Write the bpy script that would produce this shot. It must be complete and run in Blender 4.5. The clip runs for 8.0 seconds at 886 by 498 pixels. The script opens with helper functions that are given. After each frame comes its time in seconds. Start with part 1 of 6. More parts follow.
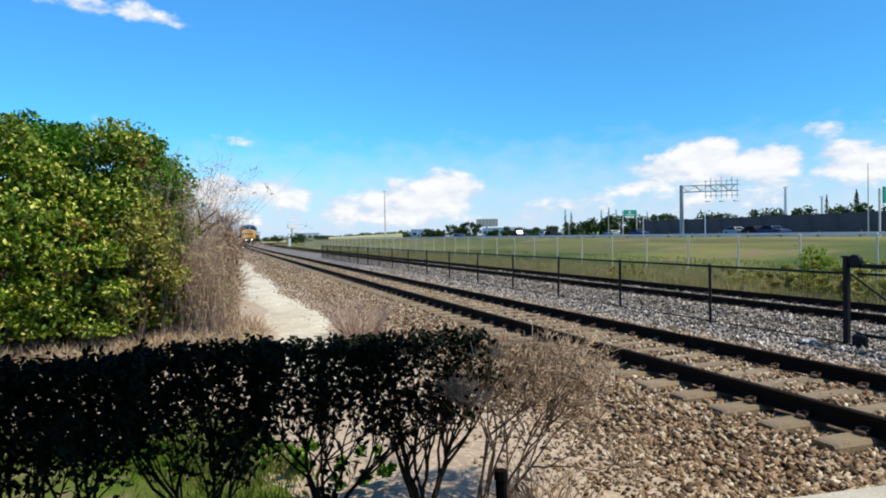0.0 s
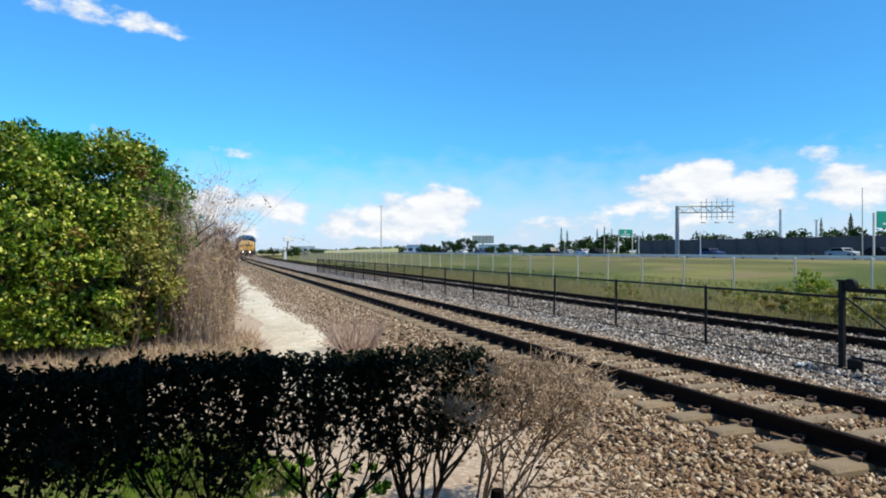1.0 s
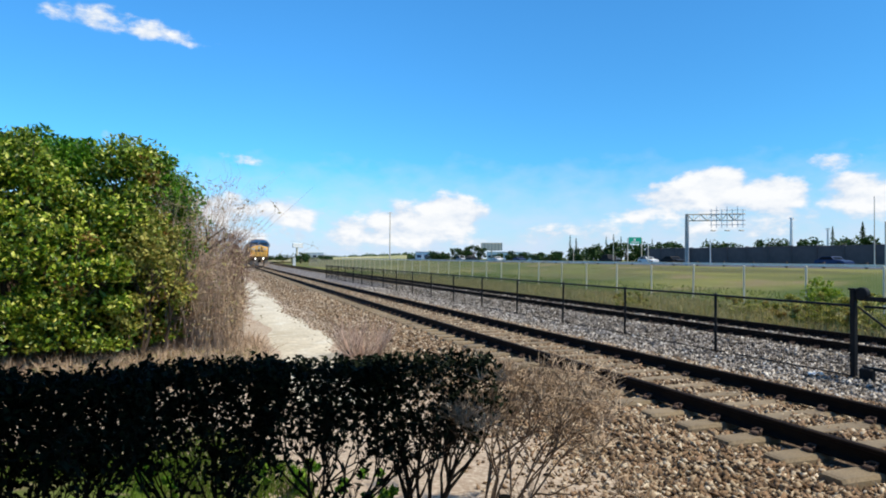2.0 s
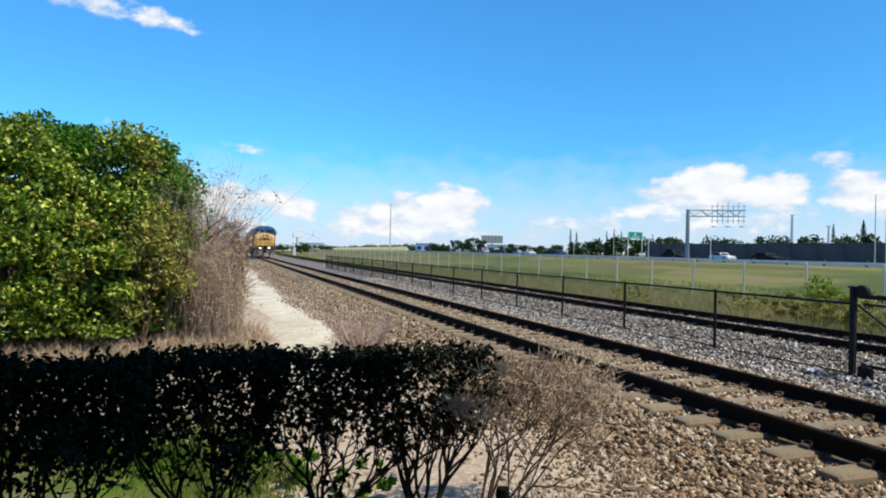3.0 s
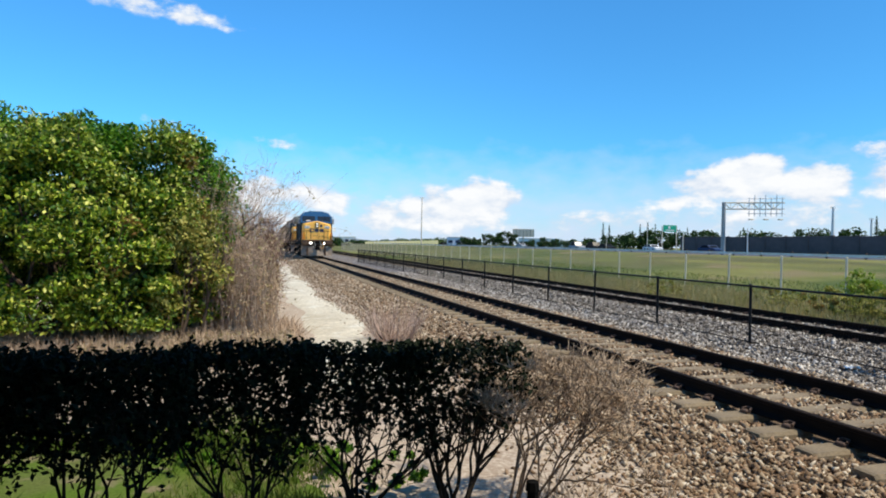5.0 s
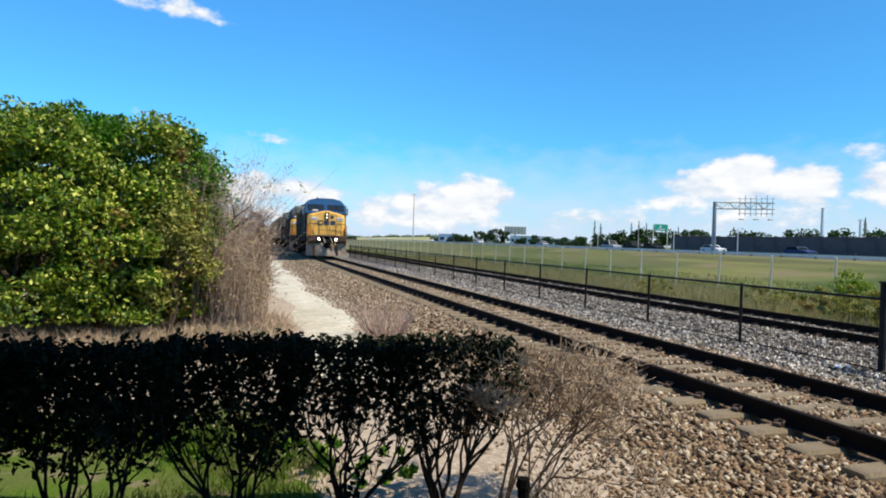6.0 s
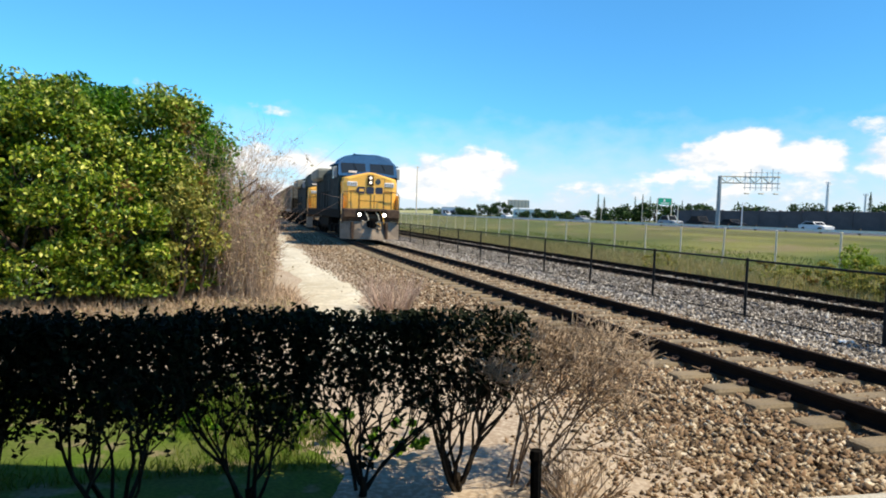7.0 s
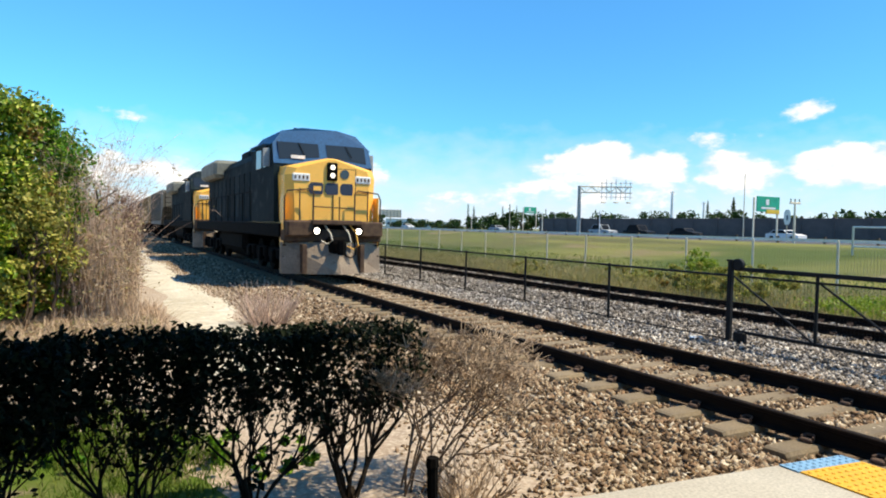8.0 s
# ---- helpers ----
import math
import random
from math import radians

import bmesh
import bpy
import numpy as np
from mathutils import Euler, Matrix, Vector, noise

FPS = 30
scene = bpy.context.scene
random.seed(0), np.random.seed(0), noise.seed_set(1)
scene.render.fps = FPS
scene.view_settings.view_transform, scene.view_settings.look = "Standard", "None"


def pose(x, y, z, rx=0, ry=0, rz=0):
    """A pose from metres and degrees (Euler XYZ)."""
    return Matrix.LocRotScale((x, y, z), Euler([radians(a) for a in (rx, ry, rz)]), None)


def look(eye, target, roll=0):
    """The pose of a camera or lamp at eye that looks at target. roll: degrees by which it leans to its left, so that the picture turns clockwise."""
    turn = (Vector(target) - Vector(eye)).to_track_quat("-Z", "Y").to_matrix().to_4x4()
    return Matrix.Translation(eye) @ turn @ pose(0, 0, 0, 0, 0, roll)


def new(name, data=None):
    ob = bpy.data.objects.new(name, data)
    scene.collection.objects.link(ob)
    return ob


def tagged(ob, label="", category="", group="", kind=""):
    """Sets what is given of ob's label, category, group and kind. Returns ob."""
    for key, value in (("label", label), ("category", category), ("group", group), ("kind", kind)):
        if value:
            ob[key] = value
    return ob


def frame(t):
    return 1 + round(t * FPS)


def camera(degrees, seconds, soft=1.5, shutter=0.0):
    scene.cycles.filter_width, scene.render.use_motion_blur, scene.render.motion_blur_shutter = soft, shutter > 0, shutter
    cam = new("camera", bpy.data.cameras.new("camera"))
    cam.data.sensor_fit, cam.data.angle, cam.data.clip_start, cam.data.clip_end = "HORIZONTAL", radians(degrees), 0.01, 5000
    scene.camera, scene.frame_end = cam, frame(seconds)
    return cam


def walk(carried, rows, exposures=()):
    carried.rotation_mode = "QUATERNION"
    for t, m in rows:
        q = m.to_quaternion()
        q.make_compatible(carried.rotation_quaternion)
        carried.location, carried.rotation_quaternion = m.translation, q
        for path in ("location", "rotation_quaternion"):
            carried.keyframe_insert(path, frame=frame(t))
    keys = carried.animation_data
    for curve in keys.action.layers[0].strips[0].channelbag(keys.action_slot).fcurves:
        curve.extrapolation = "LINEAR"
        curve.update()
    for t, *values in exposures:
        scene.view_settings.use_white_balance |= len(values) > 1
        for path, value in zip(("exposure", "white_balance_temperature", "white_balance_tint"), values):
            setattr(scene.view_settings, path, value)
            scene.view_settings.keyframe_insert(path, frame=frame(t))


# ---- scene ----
cam = camera(67.9, 8.0, soft=1.9)
# the phone brightens and warms as it turns to the train
EXPOSURES = [(0, 0.08, 6550, 10), (5, 0.08, 6550, 10), (6.5, 0.15, 6750, 10), (7, 0.27, 7100, 10), (8, 0.40, 7150, 10)]
PATH = [
    (0, (0.165, 0.449, 1.727), (0.829, 2.335, 1.686), -1.0),
    (0.5, (0.131, 0.452, 1.734), (0.81, 2.333, 1.732), 0.0),
    (1, (0.136, 0.453, 1.735), (0.813, 2.335, 1.742), 0.1),
    (1.5, (0.14, 0.447, 1.728), (0.799, 2.335, 1.764), -0.1),
    (3, (0.13, 0.455, 1.723), (0.782, 2.346, 1.727), 1.2),
    (3.5, (0.137, 0.447, 1.723), (0.801, 2.333, 1.746), 0.8),
    (4, (0.142, 0.443, 1.723), (0.821, 2.324, 1.733), 0.8),
    (4.5, (0.144, 0.463, 1.719), (0.801, 2.352, 1.709), 1.4),
    (5, (0.109, 0.383, 1.746), (0.671, 2.302, 1.729), 1.1),
    (6.5, (0.126, 0.453, 1.72), (0.722, 2.361, 1.67), 2.0),
    (7, (0.048, 0.434, 1.74), (0.628, 2.345, 1.632), 1.9),
    (7.5, (-0.002, 0.428, 1.756), (0.785, 2.264, 1.672), 1.6),
    (8, (-0.072, 0.444, 1.749), (0.864, 2.211, 1.681), 1.3),
]
walk(cam, [(t, look(e, g, r)) for t, e, g, r in PATH], exposures=EXPOSURES)

# ---- world, sun, exposure ----
SUN_TO = Vector((0.53, -0.33, 1.0)).normalized()
world = bpy.data.worlds.new("world")
scene.world = world
world.use_nodes = True
wn, wl = world.node_tree.nodes, world.node_tree.links
wn.clear()


def wmath(op, a, b=None, c=None, clamp=False):
    n = wn.new("ShaderNodeMath")
    n.operation, n.use_clamp = op, clamp
    for i, v in enumerate((a, b, c)):
        if v is None:
            continue
        if isinstance(v, (int, float)):
            n.inputs[i].default_value = v
        else:
            wl.new(v, n.inputs[i])
    return n.outputs[0]


def build_world():
    sky = wn.new("ShaderNodeTexSky")
    sky.sky_type, sky.sun_disc = "NISHITA", False
    sky.sun_elevation = math.asin(SUN_TO.z)
    sky.sun_rotation = math.atan2(SUN_TO.x, SUN_TO.y)
    sky.air_density, sky.dust_density, sky.ozone_density = 1.0, 0.35, 3.0
    tc = wn.new("ShaderNodeTexCoord")
    sep = wn.new("ShaderNodeSeparateXYZ")
    wl.new(tc.outputs["Generated"], sep.inputs[0])
    x, y, z = sep.outputs
    az = wmath("MULTIPLY", wmath("ARCTAN2", x, y), 57.2958)
    flat = wmath("SQRT", wmath("ADD", wmath("MULTIPLY", x, x), wmath("MULTIPLY", y, y)))
    el = wmath("DIVIDE", z, flat)
    comb = wn.new("ShaderNodeCombineXYZ")
    wl.new(wmath("MULTIPLY", az, 0.12), comb.inputs[0])
    wl.new(wmath("MULTIPLY", el, 12.0), comb.inputs[1])
    puff = wn.new("ShaderNodeTexNoise")
    puff.inputs["Scale"].default_value, puff.inputs["Detail"].default_value = 2.6, 10.0
    puff.inputs["Roughness"].default_value = 0.58
    wl.new(comb.outputs[0], puff.inputs["Vector"])
    wisp = wn.new("ShaderNodeTexNoise")
    wisp.inputs["Scale"].default_value, wisp.inputs["Detail"].default_value = 3.5, 6.0
    wl.new(comb.outputs[0], wisp.inputs["Vector"])
    # cumulus heaps: azimuth, height over the horizon, half widths, weight
    heaps = [(19.3, 0.062, 3.8, 0.044, 2.0), (15.6, 0.048, 5.0, 0.040, 1.7), (11.6, 0.040, 3.4, 0.028, 1.3),
             (41.2, 0.098, 3.8, 0.042, 2.2), (38.2, 0.084, 3.6, 0.030, 1.7), (45.2, 0.090, 3.6, 0.032, 1.8), (35.4, 0.068, 2.6, 0.018, 1.2),
             (51.6, 0.084, 3.6, 0.034, 1.8), (59.6, 0.090, 4.6, 0.034, 2.0), (56.5, 0.166, 2.3, 0.016, 0.9),
             (5.2, 0.064, 4.6, 0.026, 1.3), (0.4, 0.068, 4.6, 0.028, 1.4), (3.0, 0.035, 6.0, 0.024, 0.8), (1.9, 0.142, 1.8, 0.012, 0.6), (-6.7, 0.164, 1.6, 0.014, 0.5),
             (-9.0, 0.322, 4.6, 0.022, 0.75), (-4.4, 0.312, 3.6, 0.014, 0.6), (29.5, 0.034, 5.0, 0.016, 0.5), (49.9, 0.128, 2.6, 0.009, 0.3),
             (16.0, 0.030, 9.0, 0.030, 0.45), (44.0, 0.050, 11.0, 0.032, 0.45)]
    # more of the same behind and beside the viewer
    heaps += [(a, 0.10, 9.0, 0.045, 1.6) for a in (76, 102, 140, -40, -75, -130)]
    total = None
    for a, e, ra, re, w in heaps:
        da = wmath("DIVIDE", wmath("SUBTRACT", az, a), ra)
        de = wmath("DIVIDE", wmath("SUBTRACT", el, e), re)
        one = wmath("MULTIPLY", wmath("SUBTRACT", 1.0, wmath("ADD", wmath("MULTIPLY", da, da), wmath("MULTIPLY", de, de))), w)
        total = one if total is None else wmath("SMOOTH_MAX", total, one, 0.25)
    dens = wmath("ADD", wmath("MAXIMUM", total, -1.2), wmath("MULTIPLY", wmath("SUBTRACT", puff.outputs[0], 0.51), 4.8))
    ramp = wn.new("ShaderNodeMapRange")
    ramp.interpolation_type = "SMOOTHSTEP"
    ramp.inputs[1].default_value, ramp.inputs[2].default_value = 0.0, 1.1
    wl.new(dens, ramp.inputs[0])
    # haze low over the horizon
    low = wn.new("ShaderNodeMapRange")
    low.inputs[1].default_value, low.inputs[2].default_value = 0.15, 0.01
    low.inputs[3].default_value, low.inputs[4].default_value = 0.0, 0.86
    wl.new(wmath("ADD", el, wmath("MULTIPLY", wmath("SUBTRACT", wisp.outputs[0], 0.5), 0.09)), low.inputs[0])
    tone = wn.new("ShaderNodeMix")
    tone.data_type = "RGBA"
    tone.inputs[6].default_value, tone.inputs[7].default_value = (6.4, 7.4, 8.8, 1), (9.5, 9.7, 9.9, 1)
    tr = wn.new("ShaderNodeMapRange")
    tr.inputs[1].default_value, tr.inputs[2].default_value = 0.1, 1.5
    wl.new(dens, tr.inputs[0])
    # heaps shade their own lower sides
    lift = wn.new("ShaderNodeVectorMath")
    lift.inputs[1].default_value = (0.05, 0.16, 0.0)
    wl.new(comb.outputs[0], lift.inputs[0])
    above = wn.new("ShaderNodeTexNoise")
    above.inputs["Scale"].default_value, above.inputs["Detail"].default_value = 2.6, 4.0
    wl.new(lift.outputs[0], above.inputs["Vector"])
    relief = wmath("MULTIPLY", wmath("SUBTRACT", puff.outputs[0], above.outputs[0]), 2.0)
    wl.new(wmath("ADD", wmath("MULTIPLY", tr.outputs[0], 0.85), relief, clamp=True), tone.inputs[0])
    tint = wn.new("ShaderNodeMix")
    tint.data_type, tint.blend_type = "RGBA", "MULTIPLY"
    tint.inputs[0].default_value = 1.0
    tint.inputs[7].default_value = SKY_TINT
    # dimmed towards the zenith to thin the fill in shadows, and towards one side
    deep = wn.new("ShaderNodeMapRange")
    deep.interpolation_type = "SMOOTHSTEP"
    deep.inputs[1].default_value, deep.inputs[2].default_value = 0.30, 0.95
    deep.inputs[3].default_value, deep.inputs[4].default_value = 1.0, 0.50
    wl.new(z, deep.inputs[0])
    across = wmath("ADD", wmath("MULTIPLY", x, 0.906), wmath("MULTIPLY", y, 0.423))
    # dry holds an added falloff in brightness towards the sky's right side
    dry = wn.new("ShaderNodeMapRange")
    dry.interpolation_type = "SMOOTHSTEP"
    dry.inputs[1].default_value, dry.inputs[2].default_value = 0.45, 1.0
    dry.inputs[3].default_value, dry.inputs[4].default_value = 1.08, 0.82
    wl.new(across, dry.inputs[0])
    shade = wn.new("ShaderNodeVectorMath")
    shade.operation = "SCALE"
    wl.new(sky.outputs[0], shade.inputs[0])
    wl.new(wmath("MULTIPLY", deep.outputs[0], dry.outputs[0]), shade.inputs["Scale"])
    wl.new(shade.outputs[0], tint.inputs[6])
    hazy = wn.new("ShaderNodeMix")
    hazy.data_type = "RGBA"
    hazy.inputs[7].default_value = (6.7, 7.6, 9.5, 1)
    wl.new(low.outputs[0], hazy.inputs[0])
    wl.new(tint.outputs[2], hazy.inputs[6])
    mix = wn.new("ShaderNodeMix")
    mix.data_type = "RGBA"
    wl.new(ramp.outputs[0], mix.inputs[0])
    wl.new(hazy.outputs[2], mix.inputs[6])
    wl.new(tone.outputs[2], mix.inputs[7])
    bg = wn.new("ShaderNodeBackground")
    bg.inputs["Strength"].default_value = 0.097
    wl.new(mix.outputs[2], bg.inputs["Color"])
    out = wn.new("ShaderNodeOutputWorld")
    wl.new(bg.outputs[0], out.inputs["Surface"])


SKY_TINT = (0.51, 1.46, 2.05, 1)
build_world()
sun_data = bpy.data.lights.new("sun", "SUN")
sun_data.energy, sun_data.angle, sun_data.color = 5.0, radians(0.53), (1.0, 0.90, 0.72)
sun = new("sun", sun_data)
sun.matrix_world = look(SUN_TO * 60, (0, 0, 0))
scene.view_settings.exposure = 0.0


# ---- materials ----
def material(name, base, second=None, rough=0.8, metal=0.0, scale=3.0, fine=40.0, bump=0.2, spots=None, dist=0.01, vary=0.0, emit=None, spec=0.5):
    """Base and second colours mixed by a coarse noise, a fine grain on top, relief from the grain, and an optional third colour in patches."""
    m = bpy.data.materials.new(name)
    m.use_nodes = True
    n, l = m.node_tree.nodes, m.node_tree.links
    b = n["Principled BSDF"]
    b.inputs["Roughness"].default_value, b.inputs["Metallic"].default_value = rough, metal
    b.inputs["Specular IOR Level"].default_value = spec
    tc = n.new("ShaderNodeTexCoord")
    c = n.new("ShaderNodeTexNoise")
    c.inputs["Scale"].default_value, c.inputs["Detail"].default_value = scale, 5
    l.new(tc.outputs["Object"], c.inputs["Vector"])
    g = n.new("ShaderNodeTexNoise")
    g.inputs["Scale"].default_value, g.inputs["Detail"].default_value = fine, 4
    l.new(tc.outputs["Object"], g.inputs["Vector"])
    second = second or tuple(v * 0.7 for v in base)

    def ramp(src, lo, hi):
        r = n.new("ShaderNodeMapRange")
        r.inputs[1].default_value, r.inputs[2].default_value = lo, hi
        l.new(src, r.inputs[0])
        return r.outputs[0]

    def mix(fac, a, bb, kind="MIX"):
        x = n.new("ShaderNodeMix")
        x.data_type, x.blend_type = "RGBA", kind
        for i, v in ((0, fac), (6, a), (7, bb)):
            if isinstance(v, float):
                x.inputs[i].default_value = v
            elif isinstance(v, tuple):
                x.inputs[i].default_value = (*v, 1)
            else:
                l.new(v, x.inputs[i])
        return x.outputs[2]

    col = mix(ramp(c.outputs[0], 0.35, 0.65), base, second)
    if spots:
        s = n.new("ShaderNodeTexNoise")
        s.inputs["Scale"].default_value, s.inputs["Detail"].default_value = scale * 2.7, 6
        l.new(tc.outputs["Object"], s.inputs["Vector"])
        col = mix(ramp(s.outputs[0], 0.56, 0.66), col, spots)
    grain = n.new("ShaderNodeMapRange")
    grain.inputs[1].default_value, grain.inputs[2].default_value = 0.25, 0.75
    grain.inputs[3].default_value, grain.inputs[4].default_value = 0.72, 1.22
    l.new(g.outputs[0], grain.inputs[0])
    k = n.new("ShaderNodeCombineColor")
    for i in range(3):
        l.new(grain.outputs[0], k.inputs[i])
    col = mix(1.0, col, k.outputs[0], "MULTIPLY")
    if vary:
        geo = n.new("ShaderNodeNewGeometry")
        info = n.new("ShaderNodeObjectInfo")
        add = n.new("ShaderNodeMath")
        add.operation = "ADD"
        l.new(geo.outputs["Random Per Island"], add.inputs[0])
        l.new(info.outputs["Random"], add.inputs[1])
        fr = n.new("ShaderNodeMath")
        fr.operation = "FRACT"
        l.new(add.outputs[0], fr.inputs[0])
        vr = n.new("ShaderNodeMapRange")
        vr.inputs[3].default_value, vr.inputs[4].default_value = 1 - vary, 1 + vary
        l.new(fr.outputs[0], vr.inputs[0])
        k2 = n.new("ShaderNodeCombineColor")
        for i in range(3):
            l.new(vr.outputs[0], k2.inputs[i])
        col = mix(1.0, col, k2.outputs[0], "MULTIPLY")
    l.new(col, b.inputs["Base Color"])
    if bump:
        bp = n.new("ShaderNodeBump")
        bp.inputs["Strength"].default_value, bp.inputs["Distance"].default_value = bump, dist
        l.new(g.outputs[0], bp.inputs["Height"])
        l.new(bp.outputs[0], b.inputs["Normal"])
    if emit:
        b.inputs["Emission Color"].default_value = (*emit[:3], 1)
        b.inputs["Emission Strength"].default_value = emit[3]
    return m


def leaf_material(name, colours, through_light=0.35, rough=0.45, patch=None, patch_scale=0.9, spec=0.25):
    """Leaves: each island picks a colour of the list; whole clumps lean towards the patch colour; light shines through a part."""
    m = bpy.data.materials.new(name)
    m.use_nodes = True
    n, l = m.node_tree.nodes, m.node_tree.links
    b = n["Principled BSDF"]
    b.inputs["Roughness"].default_value = rough
    b.inputs["Specular IOR Level"].default_value = spec
    geo = n.new("ShaderNodeNewGeometry")
    cr = n.new("ShaderNodeValToRGB")
    cr.color_ramp.interpolation = "LINEAR"
    els = cr.color_ramp.elements
    while len(els) < len(colours):
        els.new(0.5)
    for i, c in enumerate(colours):
        els[i].position, els[i].color = i / (len(colours) - 1), (*c, 1)
    l.new(geo.outputs["Random Per Island"], cr.inputs[0])
    col = cr.outputs[0]
    if patch:
        tc = n.new("ShaderNodeTexCoord")
        nz = n.new("ShaderNodeTexNoise")
        nz.inputs["Scale"].default_value, nz.inputs["Detail"].default_value = patch_scale, 3
        l.new(tc.outputs["Object"], nz.inputs["Vector"])
        r = n.new("ShaderNodeMapRange")
        r.inputs[1].default_value, r.inputs[2].default_value = 0.45, 0.68
        r.inputs[4].default_value = 0.55
        l.new(nz.outputs[0], r.inputs[0])
        mixn = n.new("ShaderNodeMix")
        mixn.data_type = "RGBA"
        l.new(r.outputs[0], mixn.inputs[0])
        l.new(col, mixn.inputs[6])
        mixn.inputs[7].default_value = (*patch, 1)
        col = mixn.outputs[2]
    l.new(col, b.inputs["Base Color"])
    tr = n.new("ShaderNodeBsdfTranslucent")
    l.new(col, tr.inputs["Color"])
    mx = n.new("ShaderNodeMixShader")
    mx.inputs[0].default_value = through_light
    l.new(b.outputs[0], mx.inputs[1])
    l.new(tr.outputs[0], mx.inputs[2])
    l.new(mx.outputs[0], n["Material Output"].inputs["Surface"])
    return m


def glass_material(name, tint=(0.02, 0.025, 0.03)):
    m = bpy.data.materials.new(name)
    m.use_nodes = True
    b = m.node_tree.nodes["Principled BSDF"]
    b.inputs["Base Color"].default_value, b.inputs["Roughness"].default_value = (*tint, 1), 0.06
    b.inputs["Specular IOR Level"].default_value = 0.8
    return m


M_PATH = material("limestone_path", (0.60, 0.545, 0.43), (0.47, 0.415, 0.31), 0.95, 0, 0.7, 14, 0.3, (0.62, 0.59, 0.50), 0.01)
# both beds darker than their stones, standing in for shadow in the gaps
M_TAN = material("tan_ballast_bed", (0.16, 0.108, 0.07), (0.10, 0.068, 0.045), 0.95, 0, 2.2, 26, 0.9, (0.33, 0.27, 0.2), 0.03)
M_GREY = material("grey_ballast_bed", (0.16, 0.14, 0.125), (0.10, 0.085, 0.078), 0.95, 0, 2.0, 22, 0.9, (0.45, 0.44, 0.42), 0.03)
M_STONE_TAN = leaf_material("tan_stones", [(0.045, 0.031, 0.022), (0.12, 0.08, 0.049), (0.21, 0.138, 0.082), (0.26, 0.165, 0.10), (0.30, 0.225, 0.147), (0.40, 0.315, 0.217), (0.62, 0.54, 0.42)], 0.0, 0.9)
M_STONE_GREY = leaf_material("grey_stones", [(0.045, 0.038, 0.032), (0.09, 0.078, 0.066), (0.19, 0.165, 0.14), (0.29, 0.255, 0.22), (0.42, 0.38, 0.335), (0.70, 0.66, 0.60)], 0.0, 0.9)
M_TIE = material("concrete_tie", (0.25, 0.195, 0.12), (0.17, 0.13, 0.085), 0.9, 0, 3, 45, 0.3, vary=0.15)
M_RAIL = material("rail_steel", (0.010, 0.007, 0.006), (0.016, 0.010, 0.007), 0.9, 0.0, 4, 60, 0.2, spec=0.12)
M_CLIP = material("rusty_clip", (0.12, 0.075, 0.055), (0.07, 0.045, 0.035), 0.85, 0.2, 8, 60, 0.2)
M_BLACK = material("black_paint", (0.012, 0.013, 0.014), (0.02, 0.02, 0.021), 0.5, 0, 5, 80, 0.05, spec=0.12)
M_GALV = material("galvanised_steel", (0.74, 0.65, 0.49), (0.62, 0.54, 0.41), 0.6, 0.0, 3, 50, 0.05)
M_WIRE = material("grey_wire", (0.42, 0.39, 0.33), (0.34, 0.31, 0.26), 0.7, 0.0, 3, 50, 0.0)
M_CONC = material("platform_concrete", (0.47, 0.44, 0.37), (0.39, 0.36, 0.30), 0.85, 0, 1.5, 60, 0.15)
M_TACT = material("yellow_tactile", (0.80, 0.43, 0.03), (0.70, 0.36, 0.02), 0.65, 0, 3, 60, 0.1)
M_TACTB = material("blue_tactile", (0.20, 0.40, 0.60), (0.16, 0.33, 0.52), 0.65, 0, 3, 60, 0.1)
M_ROAD = material("road_asphalt", (0.075, 0.075, 0.08), (0.055, 0.055, 0.06), 0.9, 0, 0.3, 20, 0.2)
M_WALL = material("sound_wall_concrete", (0.125, 0.098, 0.092), (0.095, 0.076, 0.072), 0.9, 0, 0.5, 8, 0.2)
M_BARK = material("bark", (0.11, 0.075, 0.05), (0.06, 0.04, 0.028), 0.95, 0, 8, 60, 0.4)
# stems darker than other bark: the hedge's shade is put into the colour
M_STEM = material("shade_dark_hedge_stem", (0.035, 0.027, 0.02), (0.02, 0.016, 0.012), 0.95, 0, 12, 90, 0.3, spec=0.12)
M_DRYBARK = material("dry_bark", (0.22, 0.155, 0.11), (0.10, 0.07, 0.05), 0.95, 0, 8, 60, 0.4)
M_TWIG = material("dry_twig", (0.58, 0.45, 0.325), (0.20, 0.14, 0.095), 0.95, 0, 6, 70, 0.2, vary=0.45)
M_PINK = material("pinkish_vines", (0.56, 0.41, 0.33), (0.36, 0.25, 0.19), 0.95, 0, 4, 60, 0.1, vary=0.4)
M_STRAW = material("dead_stalks", (0.52, 0.385, 0.265), (0.38, 0.265, 0.175), 0.95, 0, 4, 60, 0.1, vary=0.4)
M_REDSTRAW = material("reddish_stalks", (0.20, 0.10, 0.065), (0.13, 0.07, 0.05), 0.95, 0, 4, 60, 0.1, vary=0.4)
# range stretched from near black to pale, standing for shaded and lit leaves
M_LEAF = leaf_material("shrub_leaves", [(0.013, 0.045, 0.004), (0.045, 0.115, 0.008), (0.15, 0.26, 0.015), (0.36, 0.44, 0.035), (0.76, 0.73, 0.18)], 0.20, 0.40, (0.13, 0.19, 0.018), 0.6, 0.3)
M_LEAFD = leaf_material("dark_green_leaves", [(0.018, 0.07, 0.006), (0.05, 0.16, 0.010), (0.12, 0.28, 0.016), (0.26, 0.42, 0.04)], 0.26, 0.4)
